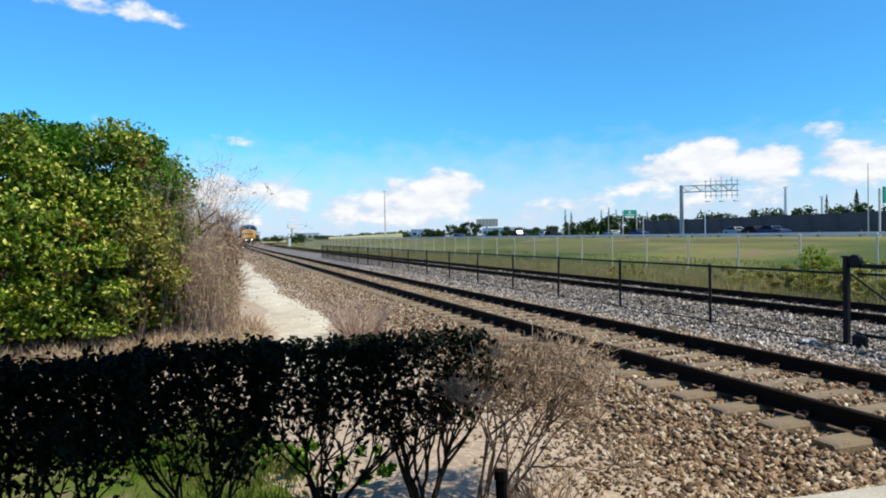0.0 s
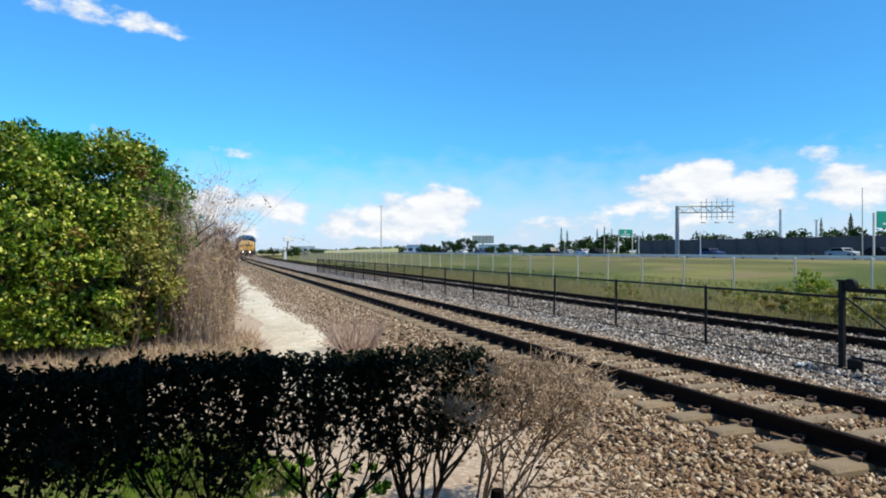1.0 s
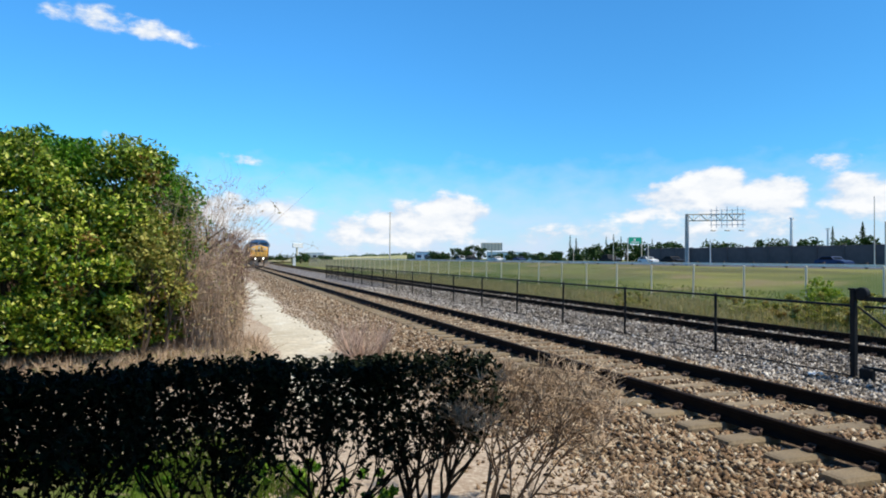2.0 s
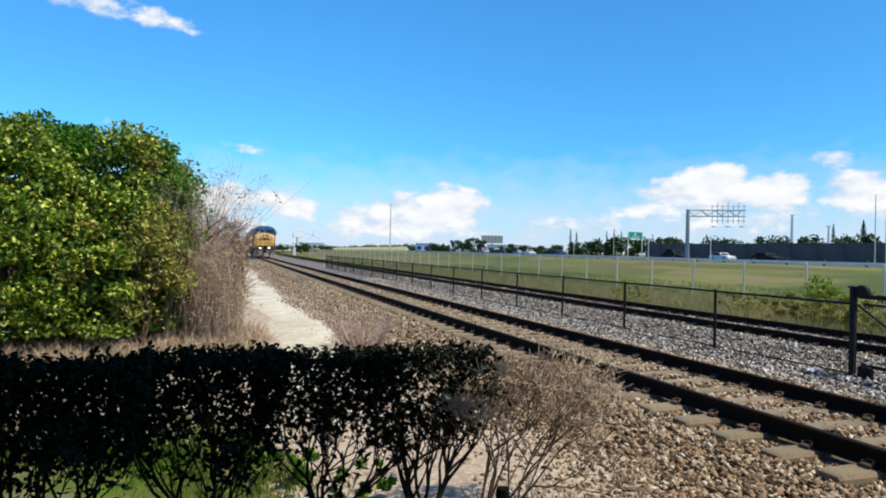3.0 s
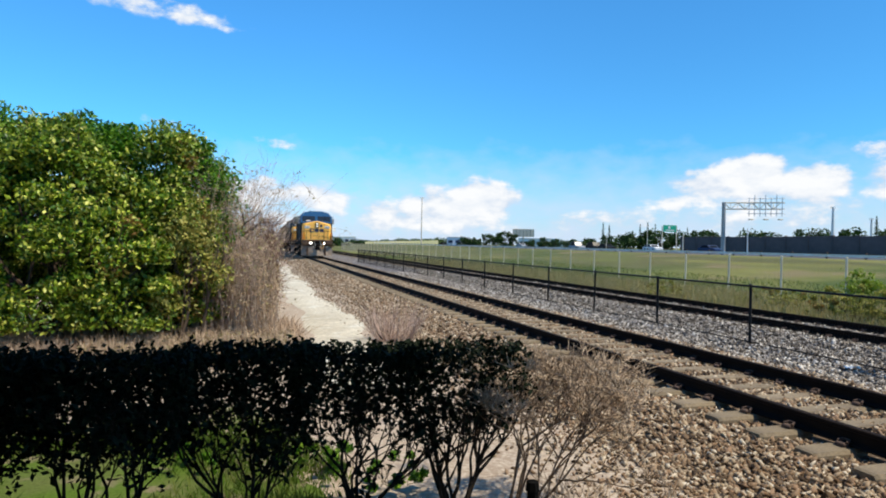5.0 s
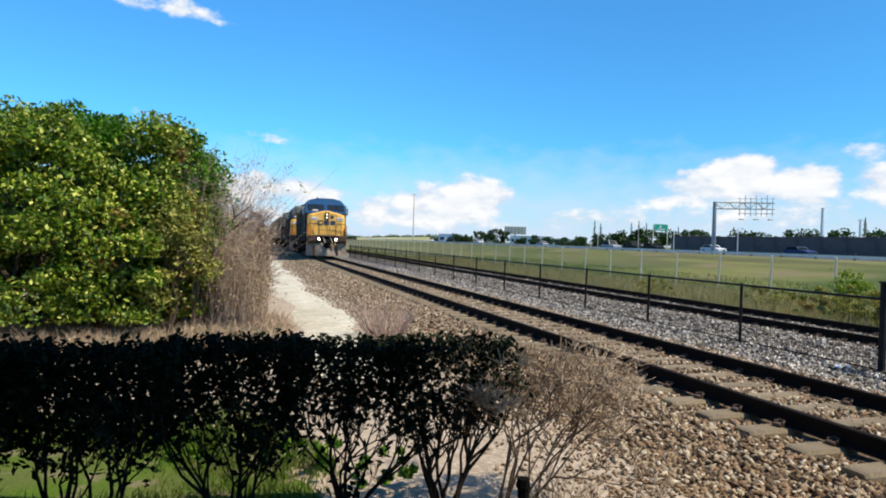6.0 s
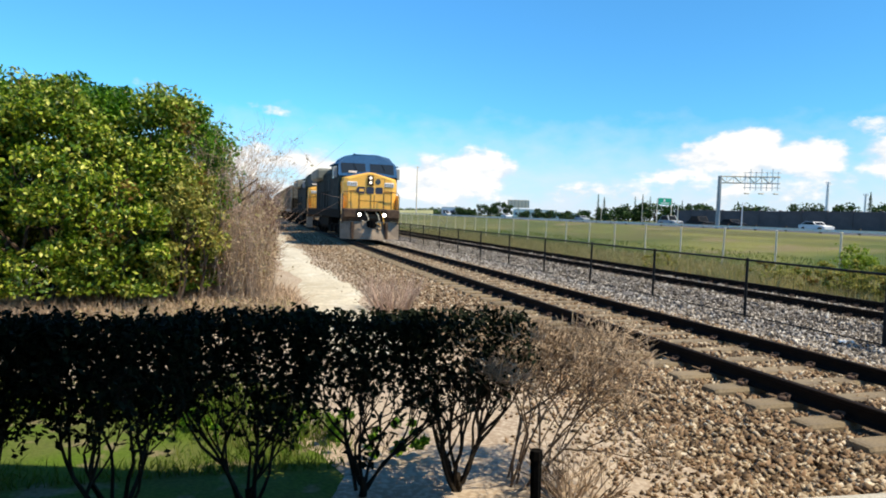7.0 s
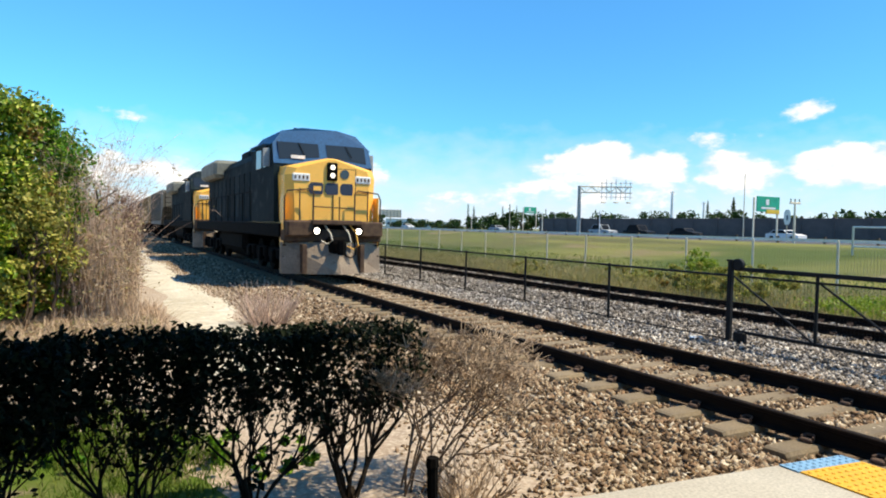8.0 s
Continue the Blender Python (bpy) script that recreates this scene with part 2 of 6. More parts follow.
M_LEAFY = leaf_material("yellow_green_leaves", [(0.16, 0.26, 0.02), (0.24, 0.33, 0.03), (0.30, 0.36, 0.05)])
M_LEAFB = leaf_material("browned_leaves", [(0.24, 0.13, 0.04), (0.34, 0.20, 0.06), (0.24, 0.20, 0.05)])
# leaf green taken down to near black to carry the shade on the hedge
M_HEDGE = leaf_material("shade_dark_hedge_leaves", [(0.005, 0.009, 0.006), (0.009, 0.015, 0.008), (0.014, 0.022, 0.010)], 0.06, 0.6, spec=0.06)
M_STRAWLEAF = leaf_material("dry_leaf_flecks", [(0.54, 0.42, 0.30), (0.40, 0.29, 0.19), (0.30, 0.28, 0.09), (0.58, 0.47, 0.35)], 0.2, 0.8)
M_FARLEAF = leaf_material("far_tree_leaves", [(0.02, 0.05, 0.012), (0.035, 0.075, 0.015), (0.05, 0.10, 0.02)], 0.2)
M_PALE = leaf_material("pale_far_leaves", [(0.05, 0.10, 0.03), (0.08, 0.14, 0.04), (0.11, 0.17, 0.05)], 0.2)
M_GRASS = leaf_material("grass_blades", [(0.06, 0.125, 0.012), (0.10, 0.17, 0.02), (0.17, 0.19, 0.045)], 0.3, 0.7, spec=0.1)
M_WEED = leaf_material("dry_weeds", [(0.26, 0.25, 0.09), (0.40, 0.33, 0.15), (0.50, 0.40, 0.22), (0.18, 0.22, 0.05)], 0.35, 0.7, (0.33, 0.29, 0.10), 0.35)
M_OLIVE = leaf_material("olive_leaves", [(0.10, 0.15, 0.02), (0.25, 0.28, 0.05), (0.40, 0.38, 0.09), (0.52, 0.45, 0.12)], 0.3, 0.5, (0.40, 0.33, 0.11), 1.2)
M_YELLOW = material("loco_yellow", (1.0, 0.54, 0.10), (0.97, 0.50, 0.085), 0.42, 0, 1.0, 120, 0.01)
# engine blue split by light: brighter for sunlit roof, near black for shaded sides
M_BLUE = material("loco_blue_sunlit", (0.014, 0.088, 0.21), (0.011, 0.072, 0.175), 0.6, 0, 1.5, 18, 0.03, spec=0.12)
M_HOOD = material("loco_dark_blue_shaded", (0.014, 0.024, 0.028), (0.008, 0.014, 0.017), 0.75, 0, 0.8, 18, 0.05, (0.026, 0.036, 0.040), vary=0.45, spec=0.03)
# pale colour stands for sunlight on the radiator's top
M_RADIATOR = material("sunlit_radiator_roof", (0.20, 0.205, 0.17), (0.14, 0.145, 0.12), 0.8, 0, 2, 20, 0.1)
M_UNDER = material("underframe_black", (0.005, 0.005, 0.005), (0.009, 0.008, 0.007), 0.85, 0, 4, 40, 0.2, spec=0.03)
M_PLOW = material("dusty_plow", (0.29, 0.235, 0.18), (0.22, 0.175, 0.135), 0.85, 0, 1.5, 30, 0.1, (0.22, 0.165, 0.125), spec=0.12)
M_GRIME = material("grimy_metal", (0.13, 0.085, 0.055), (0.07, 0.045, 0.035), 0.85, 0.1, 5, 40, 0.2, spec=0.12)
M_GLASS = glass_material("dark_glass")
M_LAMP = material("lit_headlight", (0.9, 0.9, 0.85), (0.9, 0.9, 0.85), 0.3, 0, 3, 10, 0.0, emit=(1.0, 0.95, 0.84, 9.0))
M_LAMPMAIN = material("lit_main_headlight", (0.6, 0.56, 0.46), (0.6, 0.56, 0.46), 0.3, 0, 3, 10, 0.0, emit=(1.0, 0.93, 0.80, 1.3))
M_WHITE = material("white_paint", (0.78, 0.78, 0.76), (0.68, 0.68, 0.66), 0.5, 0, 2, 30, 0.02)
M_DARKMARK = material("dark_blue_mark", (0.02, 0.03, 0.06), (0.02, 0.03, 0.055), 0.5, 0, 4, 30, 0.0)
M_SIGN = material("green_sign", (0.0, 0.36, 0.21), (0.0, 0.31, 0.18), 0.5, 0, 1, 10, 0.0)
M_SIGNY = material("yellow_sign", (0.75, 0.50, 0.03), (0.65, 0.42, 0.03), 0.5, 0, 1, 10, 0.0)
M_CARGLASS = material("dark_car_glass", (0.012, 0.014, 0.018), (0.016, 0.018, 0.022), 0.12, 0, 2, 10, 0.0, spec=0.06)
M_RUBBER = material("tyre_rubber", (0.015, 0.015, 0.015), (0.02, 0.02, 0.02), 0.9)
M_ROOF = material("shelter_metal", (0.35, 0.36, 0.36), (0.28, 0.29, 0.29), 0.6, 0, 2, 30, 0.05)
M_STUCCO = material("station_stucco", (0.42, 0.36, 0.29), (0.36, 0.31, 0.25), 0.9, 0, 1, 40, 0.2)


# ---- mesh helpers ----
class Soup:
    """Gathers vertices and faces for one mesh."""

    def __init__(self):
        self.v, self.f, self.n = [], [], 0

    def add(self, verts, faces):
        self.v.extend(verts)
        self.f.extend([tuple(i + self.n for i in fc) for fc in faces])
        self.n += len(verts)

    def box(self, cx, cy, cz, sx, sy, sz, cham=0.0):
        """A box by its centre and sizes; cham cuts the long upright and top edges."""
        x, y, z = sx / 2, sy / 2, sz / 2
        if cham <= 0:
            vs = [(cx + a * x, cy + b * y, cz + c * z) for c in (-1, 1) for b in (-1, 1) for a in (-1, 1)]
            self.add(vs, [(0, 2, 3, 1), (4, 5, 7, 6), (0, 1, 5, 4), (2, 6, 7, 3), (0, 4, 6, 2), (1, 3, 7, 5)])
            return
        k = cham
        rings = []
        for zz, ins in ((-z, k), (-z + k, 0), (z - k, 0), (z, k)):
            a, b = x - ins, y - ins
            rings.append([(cx + p, cy + q, cz + zz) for p, q in ((-a + k, -b), (a - k, -b), (a, -b + k), (a, b - k), (a - k, b), (-a + k, b), (-a, b - k), (-a, -b + k))])
        vs = [p for r in rings for p in r]
        fs = [tuple(range(7, -1, -1)), tuple(range(24, 32))]
        for i in range(3):
            for j in range(8):
                fs.append((i * 8 + j, i * 8 + (j + 1) % 8, (i + 1) * 8 + (j + 1) % 8, (i + 1) * 8 + j))
        self.add(vs, fs)

    def tube(self, pts, radii, sides=6, caps=True):
        pts = [Vector(p) for p in pts]
        if isinstance(radii, (int, float)):
            radii = [radii] * len(pts)
        vs, fs = [], []
        for i, p in enumerate(pts):
            d = (pts[min(i + 1, len(pts) - 1)] - pts[max(i - 1, 0)]).normalized()
            ref = Vector((0, 0, 1)) if abs(d.z) < 0.9 else Vector((1, 0, 0))
            a = d.cross(ref).normalized()
            b = d.cross(a)
            for s in range(sides):
                w = 2 * math.pi * s / sides
                vs.append(tuple(p + (a * math.cos(w) + b * math.sin(w)) * radii[i]))
        for i in range(len(pts) - 1):
            for s in range(sides):
                t = (s + 1) % sides
                fs.append((i * sides + s, i * sides + t, (i + 1) * sides + t, (i + 1) * sides + s))
        if caps:
            fs.append(tuple(range(sides)))
            fs.append(tuple(range(len(vs) - 1, len(vs) - 1 - sides, -1)))
        self.add(vs, fs)

    def prism(self, profile, y0, y1, axis="y"):
        """A closed outline of (a, z) drawn out from y0 to y1."""
        n = len(profile)
        if axis == "y":
            vs = [(a, y0, z) for a, z in profile] + [(a, y1, z) for a, z in profile]
        else:
            vs = [(y0, a, z) for a, z in profile] + [(y1, a, z) for a, z in profile]
        fs = [tuple(range(n)), tuple(range(2 * n - 1, n - 1, -1))]
        for i in range(n):
            j = (i + 1) % n
            fs.append((i, n + i, n + j, j))
        self.add(vs, fs)

    def mesh(self, name, mats, smooth=False):
        me = bpy.data.meshes.new(name)
        me.from_pydata(self.v, [], self.f)
        for m in mats if isinstance(mats, (list, tuple)) else [mats]:
            me.materials.append(m)
        bm = bmesh.new()
        bm.from_mesh(me)
        bmesh.ops.recalc_face_normals(bm, faces=bm.faces)
        bm.to_mesh(me)
        bm.free()
        if smooth:
            me.shade_smooth()
        return me


def part(name, soup, mat, parent=None, label="", smooth=False):
    me = soup.mesh(name, mat, smooth) if isinstance(soup, Soup) else soup
    ob = new(name, me)
    if parent is not None:
        ob.parent = parent
    if label:
        ob["label"] = label
    return ob


def big_mesh(name, verts, faces, mat):
    """Quick mesh from arrays: faces all with the same number of corners."""
    me = bpy.data.meshes.new(name)
    verts = np.asarray(verts, dtype=np.float32)
    faces = np.asarray(faces, dtype=np.int32)
    k = faces.shape[1]
    me.vertices.add(len(verts))
    me.vertices.foreach_set("co", verts.ravel())
    me.loops.add(faces.size)
    me.loops.foreach_set("vertex_index", faces.ravel())
    me.polygons.add(len(faces))
    me.polygons.foreach_set("loop_start", np.arange(0, faces.size, k, dtype=np.int32))
    me.update(calc_edges=True)
    me.materials.append(mat)
    return me


def empty(name):
    return new(name, None)


rng = np.random.default_rng(7)


def leaves(centres, size, spread=0.4, aspect=0.55, up=0.3):
    """Folded leaf blades of four triangles at the centres."""
    n = len(centres)
    c = np.asarray(centres, dtype=np.float64)
    d = rng.normal(size=(n, 3))
    d /= np.linalg.norm(d, axis=1)[:, None]
    nrm = rng.normal(size=(n, 3))
    nrm[:, 2] += up * 3
    s = np.cross(d, nrm)
    s /= np.linalg.norm(s, axis=1)[:, None] + 1e-9
    u = np.cross(s, d)
    L = size * rng.uniform(0.6, 1.25, n)[:, None]
    W = L * aspect
    base, tip = c - d * L / 2, c + d * L / 2
    mid = c + u * (-0.12 * L)
    l1, r1 = c - s * W / 2, c + s * W / 2
    v = np.stack([base, l1, tip, r1, mid], axis=1).reshape(-1, 3)
    k = np.arange(n)[:, None] * 5
    f = np.concatenate([k + np.array([[0, 4, 1]]), k + np.array([[1, 4, 2]]), k + np.array([[2, 4, 3]]), k + np.array([[3, 4, 0]])], axis=1).reshape(-1, 3)
    return v, f


def blades(bases, height, width, lean=0.35):
    """Upright tapering blades from the bases, two bends each."""
    b = np.asarray(bases, dtype=np.float64)
    n = len(b)
    a = rng.uniform(0, 2 * np.pi, n)
    h = height * rng.uniform(0.5, 1.2, n)
    w = width * rng.uniform(0.7, 1.3, n)
    side = np.stack([np.cos(a), np.sin(a), np.zeros(n)], 1) * w[:, None] / 2
    le = rng.normal(0, lean, (n, 2)) * h[:, None]
    m = b + np.stack([le[:, 0] * 0.35, le[:, 1] * 0.35, h * 0.55], 1)
    t = b + np.stack([le[:, 0], le[:, 1], h], 1)
    v = np.stack([b - side, b + side, m - side * 0.7, m + side * 0.7, t], 1).reshape(-1, 3)
    k = np.arange(n)[:, None] * 5
    f = np.concatenate([k + np.array([[0, 1, 3]]), k + np.array([[0, 3, 2]]), k + np.array([[2, 3, 4]])], 1).reshape(-1, 3)
    return v, f


def rocks(pos, size):
    """Angular stones: skewed octahedra with cut tops, eight triangles each."""
    n = len(pos)
    base = np.array([[1, 0, 0], [0, 1, 0], [-1, 0, 0], [0, -1, 0], [0.15, 0.1, 1], [0, 0, -0.7]], dtype=np.float64)
    v = base[None] * rng.uniform(0.6, 1.3, (n, 6, 3)) + rng.normal(0, 0.18, (n, 6, 3))
    a = rng.uniform(0, 2 * np.pi, n)
    tilt = rng.normal(0, 0.5, (n, 2))
    ca, sa = np.cos(a)[:, None], np.sin(a)[:, None]
    x, y, z = v[..., 0], v[..., 1], v[..., 2] * 0.75
    z = z + x * tilt[:, :1] + y * tilt[:, 1:]
    v = np.stack([x * ca - y * sa, x * sa + y * ca, z], -1) * np.asarray(size)[:, None, None]
    v += np.asarray(pos)[:, None, :]
    k = np.arange(n)[:, None] * 6
    tri = [[0, 1, 4], [1, 2, 4], [2, 3, 4], [3, 0, 4], [1, 0, 5], [2, 1, 5], [3, 2, 5], [0, 3, 5]]
    f = np.concatenate([k + np.array([t]) for t in tri], 1).reshape(-1, 3)
    return v.reshape(-1, 3), f


def branch(soup, p, d, length, r, depth, tips, fork=2, spread=0.5, lift=0.15, shrink=0.72, sides=4):
    """A limb that bends, tapers and forks; the ends are gathered in tips."""
    p, d = Vector(p), Vector(d).normalized()
    pts, rad = [p.copy()], [r]
    for i in range(3):
        d = (d + Vector((random.gauss(0, 0.13), random.gauss(0, 0.13), random.gauss(0, 0.08) + lift * 0.3))).normalized()
        p = p + d * (length / 3)
        pts.append(p.copy())
        rad.append(r * (1 - 0.32 * (i + 1) / 3))
    soup.tube(pts, rad, sides, caps=False)
    if depth <= 0:
        tips.append(p)
        return
    for i in range(fork + (1 if random.random() < 0.35 else 0)):
        nd = (d + Vector((random.gauss(0, spread), random.gauss(0, spread), random.gauss(0, spread * 0.5) + lift))).normalized()
        start = pts[-1] if i < 2 else pts[-2]
        branch(soup, start, nd, length * shrink * random.uniform(0.75, 1.2), r * 0.66, depth - 1, tips, fork, spread, lift, shrink, sides)


# ---- ground ----
def smooth(a, b, x):
    t = np.clip((x - a) / (b - a), 0, 1)
    return t * t * (3 - 2 * t)


def ground_z(x, y):
    """Height of the bare ground."""
    x = np.asarray(x, dtype=float)
    y = np.asarray(y, dtype=float)
    z = -0.12 + 0 * x
    z = z - 0.16 * smooth(13.0, 14.6, x)
    z = z - 0.06 * smooth(3.6, 4.4, x) * (1 - smooth(12.5, 13.0, x))
    z = z + 1.36 * smooth(24, 46.6, x) - 0.38 * smooth(46.9, 47.5, x)
    z = z + 0.02 * np.sin(x * 1.7 + y * 0.6) * smooth(200, 20, np.hypot(x, y))
    return z


def ground_material():
    m = bpy.data.materials.new("ground_cover")
    m.use_nodes = True
    n, l = m.node_tree.nodes, m.node_tree.links
    b = n["Principled BSDF"]
    b.inputs["Roughness"].default_value = 0.95
    b.inputs["Specular IOR Level"].default_value = 0.2
    tc = n.new("ShaderNodeTexCoord")
    sep = n.new("ShaderNodeSeparateXYZ")
    l.new(tc.outputs["Object"], sep.inputs[0])

    def noise_at(scale, detail=6):
        t = n.new("ShaderNodeTexNoise")
        t.inputs["Scale"].default_value, t.inputs["Detail"].default_value = scale, detail
        l.new(tc.outputs["Object"], t.inputs["Vector"])
        return t.outputs[0]

    def rng_map(src, a, bb):
        r = n.new("ShaderNodeMapRange")
        r.inputs[1].default_value, r.inputs[2].default_value = a, bb
        l.new(src, r.inputs[0])
        return r.outputs[0]

    def mix(fac, a, bb):
        x = n.new("ShaderNodeMix")
        x.data_type = "RGBA"
        l.new(fac, x.inputs[0])
        for i, v in ((6, a), (7, bb)):
            if isinstance(v, tuple):
                x.inputs[i].default_value = (*v, 1)
            else:
                l.new(v, x.inputs[i])
        return x.outputs[2]

    dirt = mix(rng_map(noise_at(1.2), 0.35, 0.65), (0.39, 0.31, 0.235), (0.29, 0.22, 0.16))
    dirt = mix(rng_map(noise_at(24), 0.42, 0.62), dirt, (0.48, 0.40, 0.315))
    grass = mix(rng_map(noise_at(0.25), 0.35, 0.65), (0.105, 0.140, 0.024), (0.155, 0.165, 0.040))
    grass = mix(rng_map(noise_at(1.1), 0.45, 0.7), grass, (0.10, 0.13, 0.025))
    grass = mix(rng_map(noise_at(0.09), 0.40, 0.62), grass, (0.105, 0.105, 0.035))
    band = n.new("ShaderNodeMapping")
    band.inputs["Scale"].default_value = (0.30, 0.045, 1.0)
    l.new(tc.outputs["Object"], band.inputs[0])
    mown = n.new("ShaderNodeTexNoise")
    mown.inputs["Scale"].default_value, mown.inputs["Detail"].default_value = 1.0, 5
    l.new(band.outputs[0], mown.inputs["Vector"])
    grass = mix(rng_map(mown.outputs[0], 0.50, 0.64), grass, (0.205, 0.205, 0.050))
    grass = mix(rng_map(mown.outputs[0], 0.47, 0.36), grass, (0.085, 0.095, 0.028))
    grass = mix(rng_map(noise_at(14), 0.45, 0.75), grass, (0.20, 0.175, 0.075))
    grass = mix(rng_map(noise_at(0.06, 4), 0.48, 0.60), grass, (0.075, 0.105, 0.022))
    grass = mix(rng_map(noise_at(0.16, 5), 0.57, 0.66), grass, (0.21, 0.17, 0.085))
    add = n.new("ShaderNodeMath")
    add.operation = "MULTIPLY_ADD"
    l.new(noise_at(0.5), add.inputs[0])
    add.inputs[1].default_value = 5.0
    l.new(sep.outputs[0], add.inputs[2])
    col = mix(rng_map(add.outputs[0], 16.6, 18.6), dirt, grass)
    l.new(col, b.inputs["Base Color"])
    bp = n.new("ShaderNodeBump")
    bp.inputs["Strength"].default_value, bp.inputs["Distance"].default_value = 0.5, 0.03
    l.new(noise_at(18), bp.inputs["Height"])
    l.new(bp.outputs[0], b.inputs["Normal"])
    return m


def grid_sheet(name, xs, ys, zf, mat, shift=lambda y: 0.0 * y):
    X, Y = np.meshgrid(xs, ys)
    Z = zf(X, Y)
    v = np.stack([X + shift(Y), Y, Z], -1).reshape(-1, 3)
    nx, ny = len(xs), len(ys)
    i = (np.arange(ny - 1)[:, None] * nx + np.arange(nx - 1)[None]).ravel()
    f = np.stack([i, i + 1, i + nx + 1, i + nx], 1)
    me = big_mesh(name, v, f, mat)
    me.shade_smooth()
    return new(name, me)


xs = np.concatenate([[-3000, -1000, -300, -100, -40, -20], np.arange(-12, 46.4, 0.5), [46.6, 46.9, 47.2, 47.5], np.arange(48, 60, 0.5), [70, 90, 120, 200, 500, 1200, 3000]])
ys = np.concatenate([[-3000, -600, -150, -50, -20], np.arange(-10, 60, 0.5), np.arange(60, 160, 5), [180, 220, 300, 500, 900, 1600, 3000]])
tagged(grid_sheet("ground", xs, ys, ground_z, ground_material()), "dry brown dirt and rough mown grass", "ground", kind="structure")


def bend(y):
    """Sideways offset of both tracks where the line curves away."""
    y = np.minimum(np.asarray(y, dtype=float), 400.0)
    return 0.0045 * np.maximum(0.0, y - 12.0) + 1.4e-4 * np.maximum(0.0, y - 60.0) ** 2


def bed_noise(x, y, amp):
    return amp * (np.sin(x * 7.1 + y * 3.3) * np.sin(y * 5.7 - x * 2.2) + 0.6 * np.sin(x * 17 + 2 * y) * np.sin(y * 13))


def near_bed(x, y):
    z = -0.130 + 0.075 * smooth(3.3, 4.6, x) - 0.060 * smooth(7.4, 8.3, x)
    z = z + 0.035 * (np.abs(x - 6.02) < 0.68)
    return z + bed_noise(x, y, 0.008) + 0.006


def far_bed(x, y):
    z = -0.10 + 0.10 * smooth(10.0, 10.8, x) - 0.30 * smooth(13.3, 14.6, x)
    return z + bed_noise(x, y, 0.01) + 0.006


bed_y = np.concatenate([np.arange(-12, 40, 0.3), np.arange(40, 400, 6)])
tagged(grid_sheet("ballast_bed_1", np.concatenate([[3.2], np.arange(3.4, 8.3, 0.2)]), bed_y, near_bed, M_TAN, bend), "tan crushed-stone ballast under the near track", "ballast", kind="structure")
tagged(grid_sheet("ballast_bed_2", np.concatenate([np.arange(8.2, 14.9, 0.25)]), bed_y, far_bed, M_GREY, bend), "grey-white crushed-stone ballast between the tracks", "ballast", kind="structure")


def path_sheet():
    """Pale limestone footpath beside the ballast, its edges ragged."""
    ys_p = np.concatenate([np.arange(8.5, 40, 0.4), np.arange(40, 110, 4)])
    rows_v, f = [], []
    for i, y in enumerate(ys_p):
        mid = 1.85 + 0.006 * (y - 14) + 0.12 * math.sin(y * 0.45)
        half = 0.62 - 0.002 * (y - 14) + 0.10 * math.sin(y * 1.3) + 0.05 * math.sin(y * 3.1)
        for k in range(7):
            s = k / 3 - 1
            x = mid + s * half
            edge = 0.012 if abs(s) > 0.99 else 0.0
            rows_v.append((x, y, float(ground_z(x, y)) + 0.022 - edge * 2))
    for i in range(len(ys_p) - 1):
        for k in range(6):
            a = i * 7 + k
            f.append((a, a + 1, a + 8, a + 7))
    me = big_mesh("path", rows_v, f, M_PATH)
    me.shade_smooth()
    return new("path", me)


tagged(path_sheet(), "pale worn limestone footpath along the ballast", "path", kind="structure")


def lawn_sheet():
    """A rough lawn round the hedge, thinning out towards the gravel."""
    m = material("lawn", (0.078, 0.135, 0.014), (0.105, 0.125, 0.035), 0.95, 0, 1.3, 30, 0.5, (0.20, 0.17, 0.10), 0.02, spec=0.15)
    ys_l = np.arange(1.0, 7.1, 0.2)
    rows_v, f = [], []
    for y in ys_l:
        x1 = 0.80 - 0.30 * (y - 5.0) + 0.18 * math.sin(y * 2.7)
        for k in range(9):
            x = -9 + (x1 + 9) * k / 8
            rows_v.append((x, y, float(ground_z(x, y)) + (0.012 if k < 8 else -0.004)))
    for i in range(len(ys_l) - 1):
        for k in range(8):
            a = i * 9 + k
            f.append((a, a + 1, a + 10, a + 9))
    me = big_mesh("lawn", rows_v, f, m)
    me.shade_smooth()
    return new("lawn", me)


tagged(lawn_sheet(), "patchy green lawn around the hedge", "lawn", kind="structure")


# ---- railway tracks ----
def rail_profile(cx):
    h = [(-0.075, 0.0), (-0.075, 0.012), (-0.02, 0.032), (-0.010, 0.05), (-0.010, 0.125), (-0.037, 0.14), (-0.037, 0.170), (-0.028, 0.178),
         (0.028, 0.178), (0.037, 0.170), (0.037, 0.14), (0.010, 0.125), (0.010, 0.05), (0.02, 0.032), (0.075, 0.012), (0.075, 0.0)]
    return [(cx + a, b * 0.90 + 0.030) for a, b in h]


